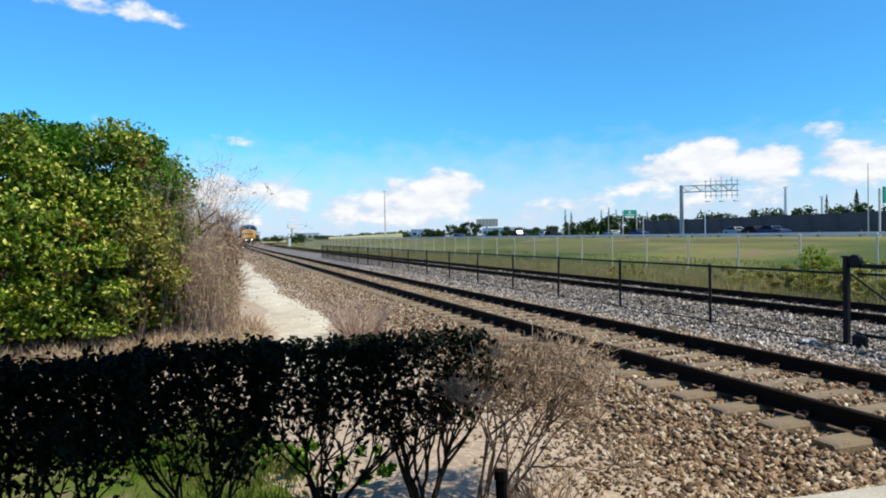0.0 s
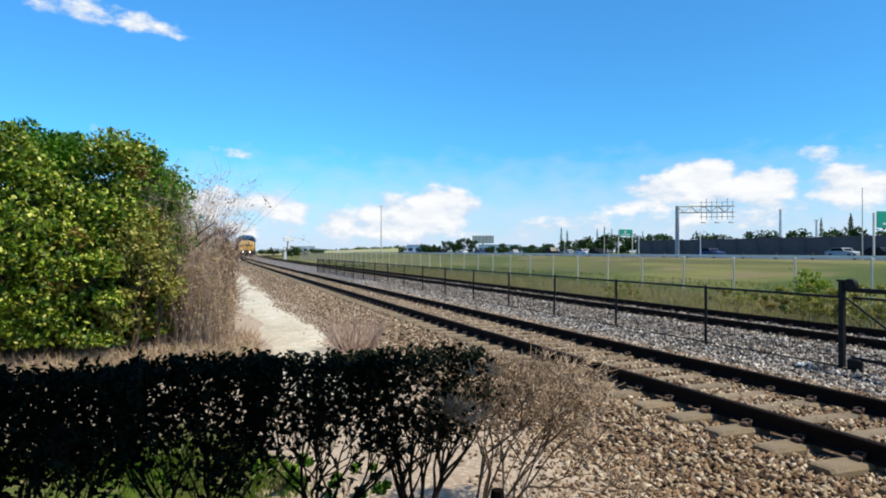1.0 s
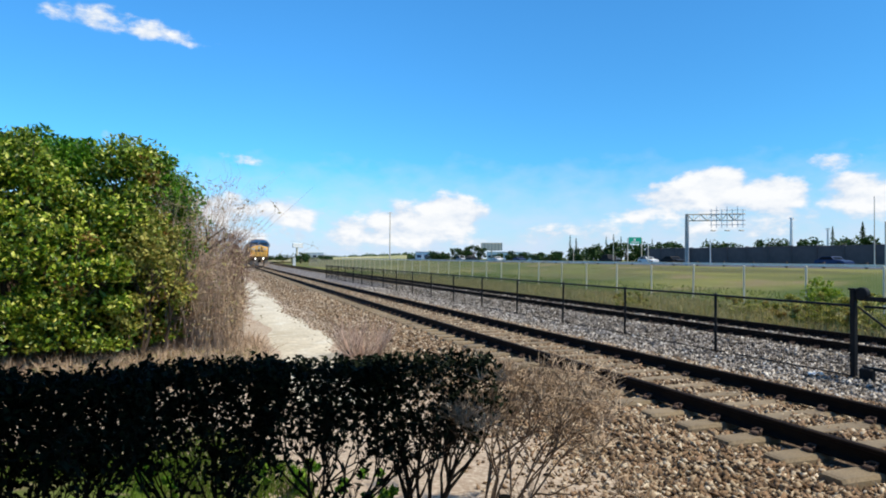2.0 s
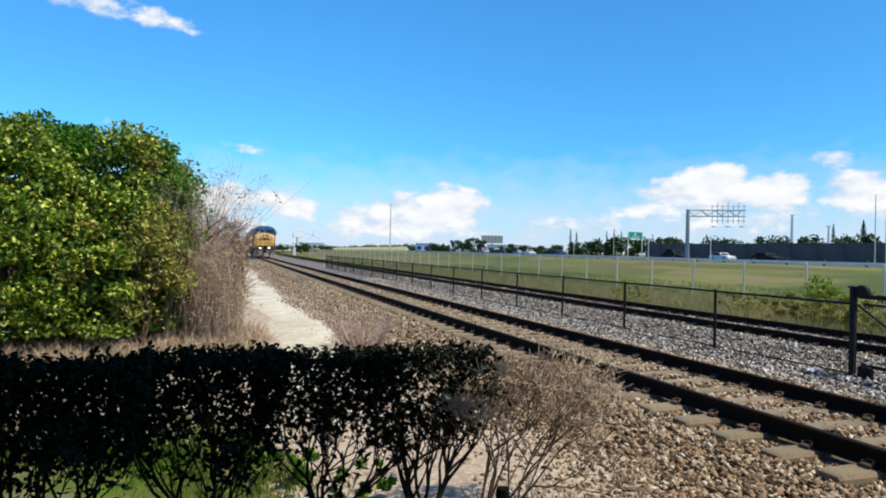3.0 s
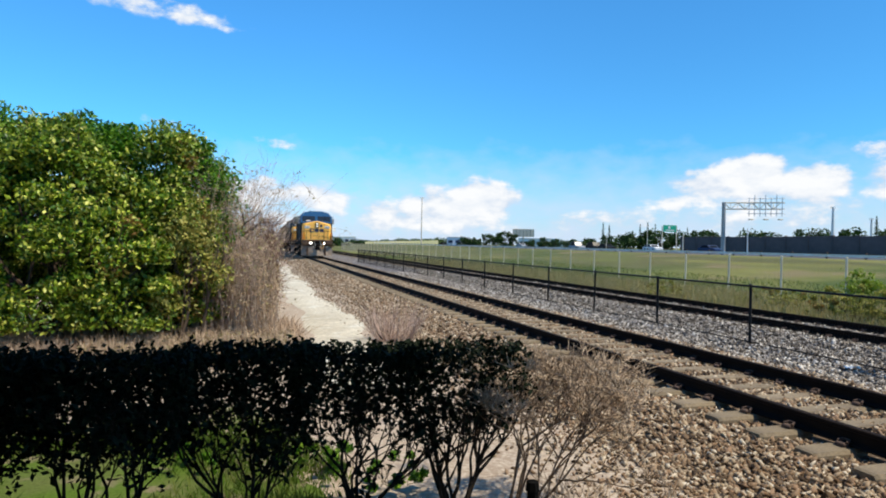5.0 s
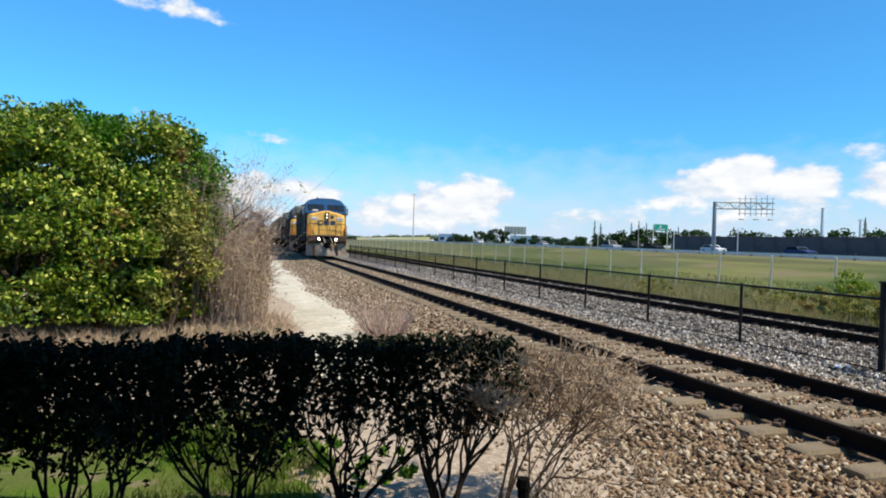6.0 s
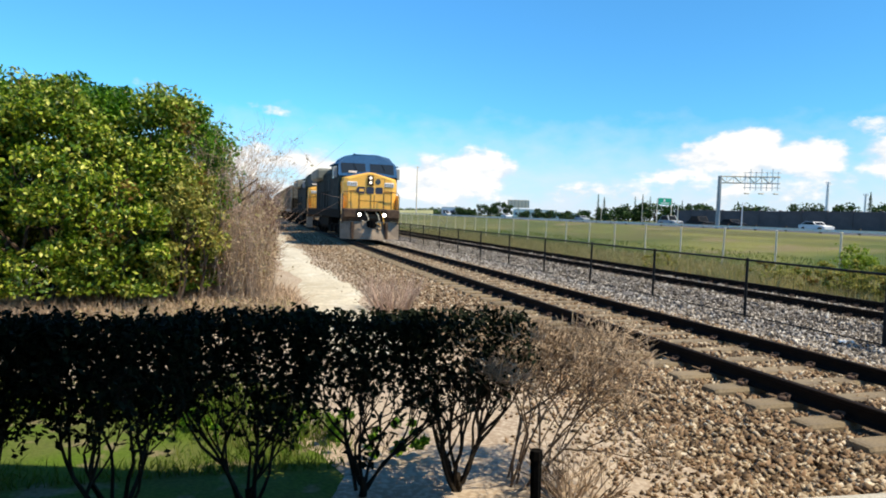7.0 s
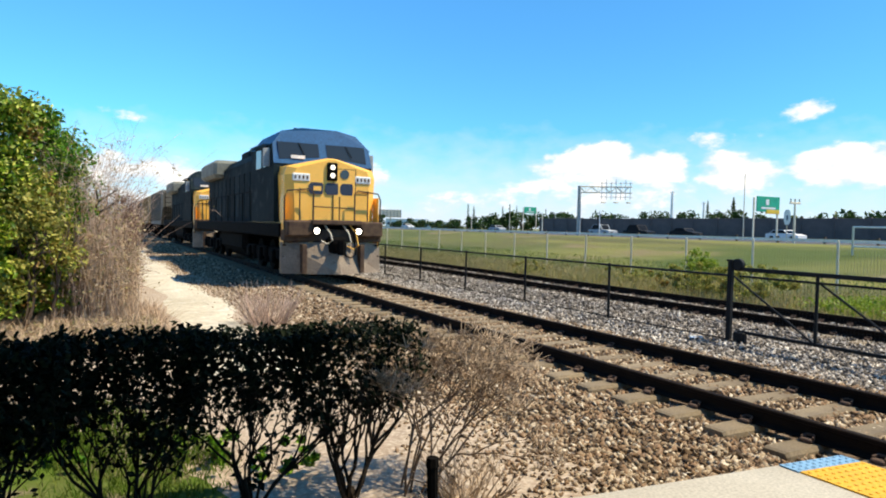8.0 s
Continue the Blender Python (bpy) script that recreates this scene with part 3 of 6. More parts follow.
def tie_mesh(name):
    s = Soup()
    prof = [(-0.14, -0.2), (0.14, -0.2), (0.125, -0.03), (0.10, 0.0), (-0.10, 0.0), (-0.125, -0.03)]
    n = len(prof)
    vs = []
    for x, sc in ((-1.29, 0.9), (-1.26, 1.0), (1.26, 1.0), (1.29, 0.9)):
        vs += [(x, a * sc, z if z < -0.1 else z - (1 - sc) * 0.12) for a, z in prof]
    fs = [tuple(range(n)), tuple(range(4 * n - 1, 3 * n - 1, -1))]
    for r in range(3):
        for i in range(n):
            j = (i + 1) % n
            fs.append((r * n + i, (r + 1) * n + i, (r + 1) * n + j, r * n + j))
    s.add(vs, fs)
    return s.mesh(name, M_TIE)


def clip_mesh():
    s = Soup()
    s.box(0, 0, 0.018, 0.07, 0.10, 0.036, 0.008)
    s.tube([(0.0, -0.05, 0.04), (0.05, -0.03, 0.055), (0.05, 0.03, 0.055), (0.0, 0.05, 0.04)], 0.012, 5)
    return s.mesh("rail_clip", M_CLIP)


TIE_MESH, CLIP_MESH = tie_mesh("tie"), clip_mesh()
HALF_GAUGE = 0.755
TIE_STEP = 0.58


def railway_track(name, cx, label, clip_to):
    t = empty(name)
    t.location = (cx, 0, 0)
    for side in (-1, 1):
        s = Soup()
        prof = rail_profile(side * HALF_GAUGE)
        n, vs, fs = len(prof), [], []
        stations = [-40.0] + [float(q) for q in range(12, 400, 6)]
        for q in stations:
            vs += [(a + float(bend(q)), q, z) for a, z in prof]
        for i in range(len(stations) - 1):
            for j in range(n):
                k = (j + 1) % n
                fs.append((i * n + j, (i + 1) * n + j, (i + 1) * n + k, i * n + k))
        s.add(vs, fs)
        part("rail", s, M_RAIL, t, "dark rusty steel rail")
    y = 4.373 - TIE_STEP * 20
    k = 0
    far = Soup()
    while y < 190:
        if y > -4 and y < 75:
            tie = part("tie", TIE_MESH, None, t)
            tie.location = (random.gauss(0, 0.02) + float(bend(y)), y, random.gauss(0.026, 0.004))
            tie.rotation_euler = (random.gauss(0, 0.01), 0, random.gauss(0, 0.008))
            if -1 < y < clip_to:
                for side in (-1, 1):
                    for inner in (-1, 1):
                        c = part("rail_clip", CLIP_MESH, None, tie)
                        c.location = (side * HALF_GAUGE + inner * 0.115, 0, 0)
                        c.rotation_euler = (0, 0, 0 if inner < 0 else math.pi)
        else:
            far.box(float(bend(y)), y, -0.07, 2.58, 0.22, 0.18)
        y += TIE_STEP
    tagged(part("distant_ties", far, M_TIE, t), kind="stuff")
    return tagged(t, label, "railway track", kind="structure")


railway_track("railway_track_1", 6.02, "dark rusty rails on tan concrete ties in brown ballast", 32)
railway_track("railway_track_2", 12.05, "dark rusty rails on concrete ties in grey ballast", 26)


def scatter(n, x0, x1, y0, y1, near=2.0):
    """Random places, denser towards the near end of the stretch."""
    u = rng.random(n) ** near
    return np.stack([rng.uniform(x0, x1, n), y0 + (y1 - y0) * u], 1)


def stone_field(name, n, x0, x1, y0, y1, zf, mat, label, size=(0.014, 0.044), near=2.0, keep=None, sink=0.25):
    p = scatter(n, x0, x1, y0, y1, near)
    if keep is not None:
        p = p[keep(p[:, 0], p[:, 1])]
    s = rng.uniform(size[0], size[1], len(p)) * (1 + 0.012 * np.maximum(p[:, 1] - 8, 0))
    z = zf(p[:, 0], p[:, 1]) + s * sink
    v, f = rocks(np.column_stack([p, z]), s)
    return tagged(new(name, big_mesh(name, v, f, mat)), label, "ballast stones", kind="stuff")


def off_ties(x, y):
    """Most stones lie between the ties, a few on them; none on the rails."""
    on_tie = (np.abs(((y - 4.373) / TIE_STEP) - np.round((y - 4.373) / TIE_STEP)) * TIE_STEP < 0.13) & (np.abs(x - 6.02) < 1.15)
    rail = np.abs(np.abs(x - 6.02) - HALF_GAUGE) < 0.10
    inside = np.abs(x - 6.02) < 0.7
    return (~on_tie | (rng.random(len(x)) < np.where(inside, 0.45, 0.22))) & ~rail


def off_far_rails(x, y):
    return np.abs(np.abs(x - 12.05) - HALF_GAUGE) > 0.10


stone_field("tan_ballast_stones", 78000, 3.3, 8.2, 2.8, 34, near_bed, M_STONE_TAN, "loose tan and brown crushed stones", keep=off_ties, near=1.7)
stone_field("grey_ballast_stones", 70000, 7.9, 14.2, 4.0, 40, lambda x, y: np.maximum(far_bed(x, y), -0.12), M_STONE_GREY, "loose grey and white crushed stones", size=(0.018, 0.044), near=1.5, keep=off_far_rails)
stone_field("distant_tan_stones", 15000, 2.7, 8.2, 30, 85, lambda x, y: np.maximum(ground_z(x, y), near_bed(x, y)), M_STONE_TAN, "loose tan stones further along the track", size=(0.022, 0.04), near=1.4, keep=lambda x, y: off_ties(x, y) & (x > 2.9))
stone_field("scattered_gravel", 17000, 2.1, 3.7, 3.3, 45, lambda x, y: np.maximum(ground_z(x, y), near_bed(x, y)), M_STONE_TAN, "scattered brown gravel on dirt", size=(0.012, 0.03), near=1.8,
            keep=lambda x, y: rng.random(len(x)) < smooth(2.0, 3.6, x) + 0.06)


# ---- black fence and sliding gate between the tracks ----
FX = 9.46


def chain_link(y0, y1, z0, z1, x, pitch, wire):
    """Woven wire as real zigzag strands, three-sided."""
    half = pitch / 2
    rows_n = int((z1 - z0) / half)
    ny = int((y1 - y0) / pitch)
    zz = z0 + np.arange(rows_n + 1) * half
    V, F = [], []
    ang = np.array([0, 2.094, 4.189])
    ox, oz = np.cos(ang) * wire, np.sin(ang) * wire
    for sgn in (0, 1):
        yy = y0 + np.arange(ny)[:, None] * pitch + half * ((np.arange(rows_n + 1)[None] + sgn) % 2)
        P = np.stack([np.full_like(yy, x + (sgn - 0.5) * wire), yy, np.broadcast_to(zz, yy.shape)], -1)
        ring = P[:, :, None, :] + np.stack([ox, oz * 0.7, oz * 0.7], -1)[None, None]
        base = sum(len(a) for a in V)
        V.append(ring.reshape(-1, 3))
        idx = base + (np.arange(ny)[:, None] * (rows_n + 1) + np.arange(rows_n)[None]).ravel() * 3
        for s in range(3):
            t = (s + 1) % 3
            F.append(np.stack([idx + s, idx + t, idx + 3 + t, idx + 3 + s], 1))
    return np.concatenate(V), np.concatenate(F)


def black_fence():
    f = empty("track_fence")
    f.location = (FX, 8.0, 0)
    post = Soup()
    post.tube([(0, 0, -0.25), (0, 0, 1.04)], 0.028, 8)
    post.tube([(0, 0, 1.04), (0, 0, 1.06), (0, 0, 1.075)], [0.034, 0.032, 0.012], 8)
    me = post.mesh("post", M_BLACK)
    for k in range(1, 18):
        p = part("post", me, None, f)
        p.location = (random.gauss(0, 0.008), 3.02 * k - 0.04, random.gauss(0, 0.006))
        p.rotation_euler = (random.gauss(0, 0.008), random.gauss(0, 0.008), 0)
    top = Soup()
    top.tube([(0, 0, 1.03), (0, 51.4, 1.03)], 0.021, 8)
    part("top_rail", top, M_BLACK, f)
    low = Soup()
    low.tube([(0, 0, -0.05), (0, 51.4, -0.05)], 0.012, 6)
    part("bottom_rail", low, M_BLACK, f)
    v, q = chain_link(0.1, 51.4, -0.08, 1.03, 0.03, 0.056, 0.0019)
    tagged(part("wire_mesh", big_mesh("wire_mesh", v, q, M_BLACK), None, f, "black chain-link mesh"), kind="stuff")
    end = Soup()
    end.tube([(0, 51.4, -0.25), (0, 51.4, 1.1)], 0.035, 8)
    part("end_post", end, M_BLACK, f)
    return tagged(f, "low black chain-link fence between two railway tracks", "fence")


black_fence()


def sliding_gate():
    g = empty("sliding_gate")
    g.location = (FX, 8.0, 0)
    s = Soup()
    s.box(0, 0, 0.54, 0.085, 0.085, 1.48, 0.012)
    s.box(0, 0, 1.29, 0.115, 0.115, 0.03, 0.006)
    part("gate_post", s, M_BLACK, g, "thick black steel gate post")
    s = Soup()
    s.tube([(-0.02, -0.13, 1.22), (-0.01, -0.13, 1.22), (0.06, -0.13, 1.22), (0.07, -0.13, 1.22)], [0.085, 0.105, 0.105, 0.085], 20)
    s.tube([(0.07, -0.13, 1.22), (0.10, -0.13, 1.22)], [0.04, 0.03], 10)
    part("roller_guard", s, M_BLACK, g)
    s = Soup()
    s.box(0.03, -0.08, 1.20, 0.06, 0.08, 0.12, 0.01)
    part("bracket", s, M_BLACK, g)
    for name, z, r in (("top_track", 1.15, 0.034), ("top_bar", 1.03, 0.018), ("bottom_bar", 0.10, 0.026), ("ground_track", -0.12, 0.022)):
        s = Soup()
        s.box(0.03, -4.1, z, r * 1.6, 7.9, r * 2, 0.006)
        part(name, s, M_BLACK, g)
    for k in range(4):
        y = -1.50 - k * 1.50
        s = Soup()
        s.box(0.03, y, 0.60, 0.04, 0.042, 1.06, 0.006)
        part("upright", s, M_BLACK, g)
        s = Soup()
        s.tube([(0.03, y + 1.45, 1.02), (0.03, y + 0.04, 0.12)], 0.017, 6)
        part("brace", s, M_BLACK, g)
    v, q = chain_link(-7.9, -0.1, 0.12, 1.03, 0.055, 0.056, 0.0016)
    tagged(part("wire_mesh", big_mesh("wire_mesh", v, q, M_BLACK), None, g, "black chain-link mesh"), kind="stuff")
    s = Soup()
    s.box(0, 0.20, -0.16, 0.16, 0.30, 0.04, 0.005)
    part("foot_plate", s, M_BLACK, g)
    s = Soup()
    s.box(0, -0.22, 0.0, 0.10, 0.22, 0.20, 0.02)
    part("foot_roller", s, M_BLACK, g)
    return tagged(g, "black steel sliding gate with diagonal braces in the fence", "gate")


sliding_gate()


# ---- grey field fence ----
def field_fence():
    f = empty("field_fence")
    fx = 21.3
    f.location = (fx, 0, 0)
    post = Soup()
    post.tube([(0, 0, -0.45), (0, 0, 1.50)], 0.04, 8)
    post.tube([(0, 0, 1.50), (0, 0, 1.53), (0, 0, 1.55)], [0.045, 0.04, 0.01], 8)
    me = post.mesh("post", M_GALV)
    for k in range(-3, 46):
        p = part("post", me, None, f)
        p.location = (random.gauss(0, 0.02), 19.55 + 3.12 * k, random.gauss(-0.06, 0.02) + 0.13 * float(smooth(30, 5, np.array(19.55 + 3.12 * k))))
        p.rotation_euler = (random.gauss(0, 0.012), random.gauss(0, 0.012), 0)
    v, q = chain_link(6, 160, -0.3, 1.38, 0.04, 0.10, 0.0028)
    tagged(part("wire_mesh", big_mesh("wire_mesh", v, q, M_WIRE), None, f, "grey chain-link mesh"), kind="stuff")
    s = Soup()
    s.tube([(0.04, 6, 1.46), (0.04, 160, 1.46)], 0.006, 4)
    part("tension_wire", s, M_WIRE, f)
    return tagged(f, "tall galvanised chain-link fence along the grass field", "fence")


field_fence()


# ---- platform ----
PZ = 0.28


def end_y(x):
    """The platform's end runs slightly askew."""
    return 3.085 - 0.10 * (x - 3.8)


def skew_block(s, x0, x1, y_back, z0, z1, inset=0.0, near=None):
    """A flat block whose end follows the platform's end, or a band of it when near is given."""
    f0, f1 = end_y(x0) - inset, end_y(x1) - inset
    b0, b1 = (y_back, y_back) if near is None else (end_y(x0) - near, end_y(x1) - near)
    pts = [(x0, b0), (x1, b1), (x1, f1), (x0, f0)]
    s.add([(a, b, z0) for a, b in pts] + [(a, b, z1) for a, b in pts],
          [(3, 2, 1, 0), (4, 5, 6, 7), (0, 1, 5, 4), (1, 2, 6, 5), (2, 3, 7, 6), (3, 0, 4, 7)])


def platform():
    p = empty("platform")
    p.location = (0, 0, 0)
    s = Soup()
    skew_block(s, -0.33, 4.34, -24.0, -0.26, PZ)
    part("slab", s, M_CONC, p, "pale sunlit concrete slab")
    s = Soup()
    skew_block(s, 3.78, 4.325, -23.3, PZ - 0.01, PZ + 0.010, 0.145)
    part("tactile_strip", s, M_TACT, p, "yellow tactile strip with raised domes")
    s = Soup()
    skew_block(s, 3.77, 4.325, 0, PZ - 0.01, PZ + 0.010, 0.012, 0.142)
    part("blue_strip", s, M_TACTB, p, "blue tactile edge strip")
    s = Soup()
    for i in range(32):
        for k in range(9):
            xx = 3.815 + 0.06 * k
            yy = end_y(xx) - 0.18 - 0.06 * i
            s.tube([(xx, yy, PZ + 0.010), (xx, yy, PZ + 0.016)], [0.015, 0.010], 6)
    tagged(part("domes", s, M_TACT, p), kind="stuff")
    s = Soup()
    for i in range(3):
        for k in range(9):
            xx = 3.81 + 0.06 * k
            yy = end_y(xx) - 0.035 - 0.042 * i
            s.tube([(xx, yy, PZ + 0.010), (xx, yy, PZ + 0.016)], [0.013, 0.009], 6)
    tagged(part("blue_domes", s, M_TACTB, p), kind="stuff")
    return tagged(p, "concrete station platform end with yellow tactile paving", "platform", kind="structure")


platform()


def shelter():
    """An unseen station roof behind and above the viewer, added to shade the hedge."""
    s = empty("station_shelter")
    z = 4.0
    k = Soup()
    # outline set back along the sun so its shadow edge meets the hedge
    dx, dy = 0.53 * (z + 0.1), -0.33 * (z + 0.1)
    pts = [(-9 + dx, 7.4 + dy), (-1.5 + dx, 5.55 + dy), (1.38 + dx, 4.60 + dy), (1.25 + dx, 3.0 + dy), (0.9 + dx, -9 + dy), (-9 + dx, -9 + dy)]
    n = len(pts)
    vs = [(a, b, z) for a, b in pts] + [(a, b, z + 0.25) for a, b in pts]
    fs = [tuple(range(n)), tuple(range(2 * n - 1, n - 1, -1))] + [(i, (i + 1) % n, n + (i + 1) % n, n + i) for i in range(n)]
    k.add(vs, fs)
    part("roof", k, M_ROOF, s)
    k = Soup()
    k.box(-2.5, -4.2, 2.0, 9.0, 0.25, 4.0)
    part("back_wall", k, M_STUCCO, s)
    k = Soup()
    k.box(-6.8, 0.0, 2.0, 0.25, 8.0, 4.0)
    part("side_wall", k, M_STUCCO, s)
    for px, py in ((2.6, -2.5), (2.4, -4.0)):
        k = Soup()
        k.box(px, py, 2.0, 0.2, 0.2, 4.0, 0.02)
        part("column", k, M_STUCCO, s)
    return tagged(s, "plain unseen station shelter with a flat metal roof, added for shade", "shelter", kind="structure")


shelter()


# ---- hedge in the foreground ----
def hedge_y(x):
    return 4.60 - 0.12 * max(0.0, 0.3 - x)


def hedge_plant(x, n_stems, seed, dense=1.0, thick=0.02, low=0.0, reach=0.9):
    """A clipped plant: slender crooked stems from one stool, a dense leafy layer on top, twigs and loose leaves below."""
    random.seed(seed)
    h = empty("hedge_plant")
    y0 = hedge_y(x) + random.gauss(0, 0.04)
    h.location = (x, y0, float(ground_z(x, y0)))
    s, tips = Soup(), []
    s.tube([(0, 0, -0.04), (0.01, 0, 0.05), (0, 0.01, 0.12)], [thick * 2.0, thick * 1.7, thick * 1.4], 7)
    for i in range(n_stems):
        a = 6.28 * i / n_stems + random.uniform(-0.4, 0.4)
        lean = random.uniform(0.25, 1.0) * reach
        d = (math.cos(a) * lean, math.sin(a) * lean * 0.40, 1)
        foot = (math.cos(a) * 0.035 + random.gauss(0, 0.02), random.gauss(0, 0.03), random.uniform(0.0, 0.10))
        branch(s, foot, d, random.uniform(0.27, 0.40), thick * random.uniform(0.7, 1.15), 5, tips, 2, 0.40, 0.20, 0.70, 5)

    def press(z):
        return z if z < 0.95 else 0.95 + (z - 0.95) * 0.35
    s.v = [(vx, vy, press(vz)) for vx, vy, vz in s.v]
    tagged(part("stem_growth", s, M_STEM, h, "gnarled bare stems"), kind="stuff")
    c = []
    for t in tips:
        z = press(t.z)
        if z < 0.62 and random.random() < 0.85 - 0.7 * low:
            continue
        for j in range(int(0.4 + 1.4 * dense + random.random())):
            c.append((t.x + random.gauss(0, 0.05), t.y + random.gauss(0, 0.05), min(z + random.gauss(0, 0.05), 1.15)))
    depth = 0.16 + 0.18 * dense + 0.14 * low
    lump = 0.02 * math.sin(9 * x + 7.7) + 0.015 * math.sin(x * 23)
    for j in range(int(4300 * dense ** 1.3)):
        px, py = random.uniform(-0.44, 0.44), random.uniform(-0.27, 0.27)
        ragged = 1.0 + 0.65 * math.sin(px * 17 + x * 5) * math.sin(py * 13 + x * 3)
        zz = 1.165 - depth * ragged * random.random() ** 1.6
        c.append((px, py, zz + lump + random.gauss(0, 0.02)))
    # sprigs that stand over the clipped top
    for k in range(9):
        px, py = random.uniform(-0.38, 0.38), random.uniform(-0.25, 0.25)
        for j in range(5):
            c.append((px + random.gauss(0, 0.012), py + random.gauss(0, 0.012), 1.15 + 0.016 * j + lump))
    # loose sprays of larger leaves lower down
    big = []
    for k in range(int(2 + 13 * low)):
        px, py, pz = random.choice([q for q in s.v if 0.2 < q[2] < 0.85])
        for j in range(16):
            big.append((px + random.gauss(0, 0.07), py + random.gauss(0, 0.06), pz + random.gauss(0, 0.055)))
    v, f = leaves(c, 0.050)
    v2, f2 = leaves(big, 0.075)
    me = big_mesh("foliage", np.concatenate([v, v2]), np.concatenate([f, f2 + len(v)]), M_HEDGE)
    part("foliage", me, None, h, "small clipped leaves, dark green deepened to near black for shade")
    return tagged(h, "clipped dark green hedge plant with bare lower stems, in shade", "hedge", group="hedge plants in a row")


def dry_shrub(x, n_stems, seed, lean_x, length):
    """Leafless end of the hedge: a few bare stems that lean out, a haze of pale dead twigs over them."""
    random.seed(seed)
    h = empty("dry_shrub")
    y0 = hedge_y(x) + random.gauss(0, 0.03)
    h.location = (x, y0, float(ground_z(x, y0)))
    s, tips = Soup(), []
    for i in range(n_stems):
        d = (lean_x + random.gauss(0, 0.20), random.gauss(0, 0.28), 1)
        branch(s, (random.gauss(0, 0.04), random.gauss(0, 0.04), -0.03), d, length, 0.0105, 5, tips, 2, 0.40, 0.10, 0.70, 4)

    def press(z):
        return z if z < 1.08 else 1.08 + (z - 1.08) * 0.30
    s.v = [(vx, vy, press(vz)) for vx, vy, vz in s.v]
    tips = [Vector((t.x, t.y, press(t.z))) for t in tips]
    tagged(part("stem_growth", s, M_DRYBARK, h, "bare twiggy branches"), kind="stuff")
    s2 = Soup()
    for t in tips:
        for j in range(5):
            d = Vector((random.gauss(0, 0.5), random.gauss(0, 0.5), random.uniform(0.0, 0.9))).normalized() * random.uniform(0.04, 0.13)
            e = t + d
            if e.z < 1.30:
                s2.tube([t, e], [0.0032, 0.0016], 3, caps=False)
    tagged(part("twig_haze", s2, M_TWIG, h), kind="stuff")
    return tagged(h, "leafless dry brown shrub at the hedge end", "shrub", group="dry shrubs at the hedge end")


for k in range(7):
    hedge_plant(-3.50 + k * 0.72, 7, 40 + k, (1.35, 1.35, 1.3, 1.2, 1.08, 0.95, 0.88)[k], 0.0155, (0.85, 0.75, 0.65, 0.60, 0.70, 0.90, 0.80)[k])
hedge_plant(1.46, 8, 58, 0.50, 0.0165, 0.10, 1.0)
dry_shrub(1.86, 5, 61, 0.16, 0.48)
dry_shrub(2.02, 5, 64, 0.30, 0.45)


def cut_stake():
    s = Soup()
    s.tube([(0, 0, -0.15), (0.005, 0, 0.2), (0, 0.005, 0.52)], [0.035, 0.032, 0.034], 8)
    s.tube([(0, 0.005, 0.50), (0, 0.005, 0.55)], [0.042, 0.036], 8)
    ob = part("stake", s, M_UNDER, None, smooth=False)
    ob.location = (1.64, 3.74, -0.12)
    return tagged(ob, "short dark cut-off stake in front of the hedge", "stake")


cut_stake()


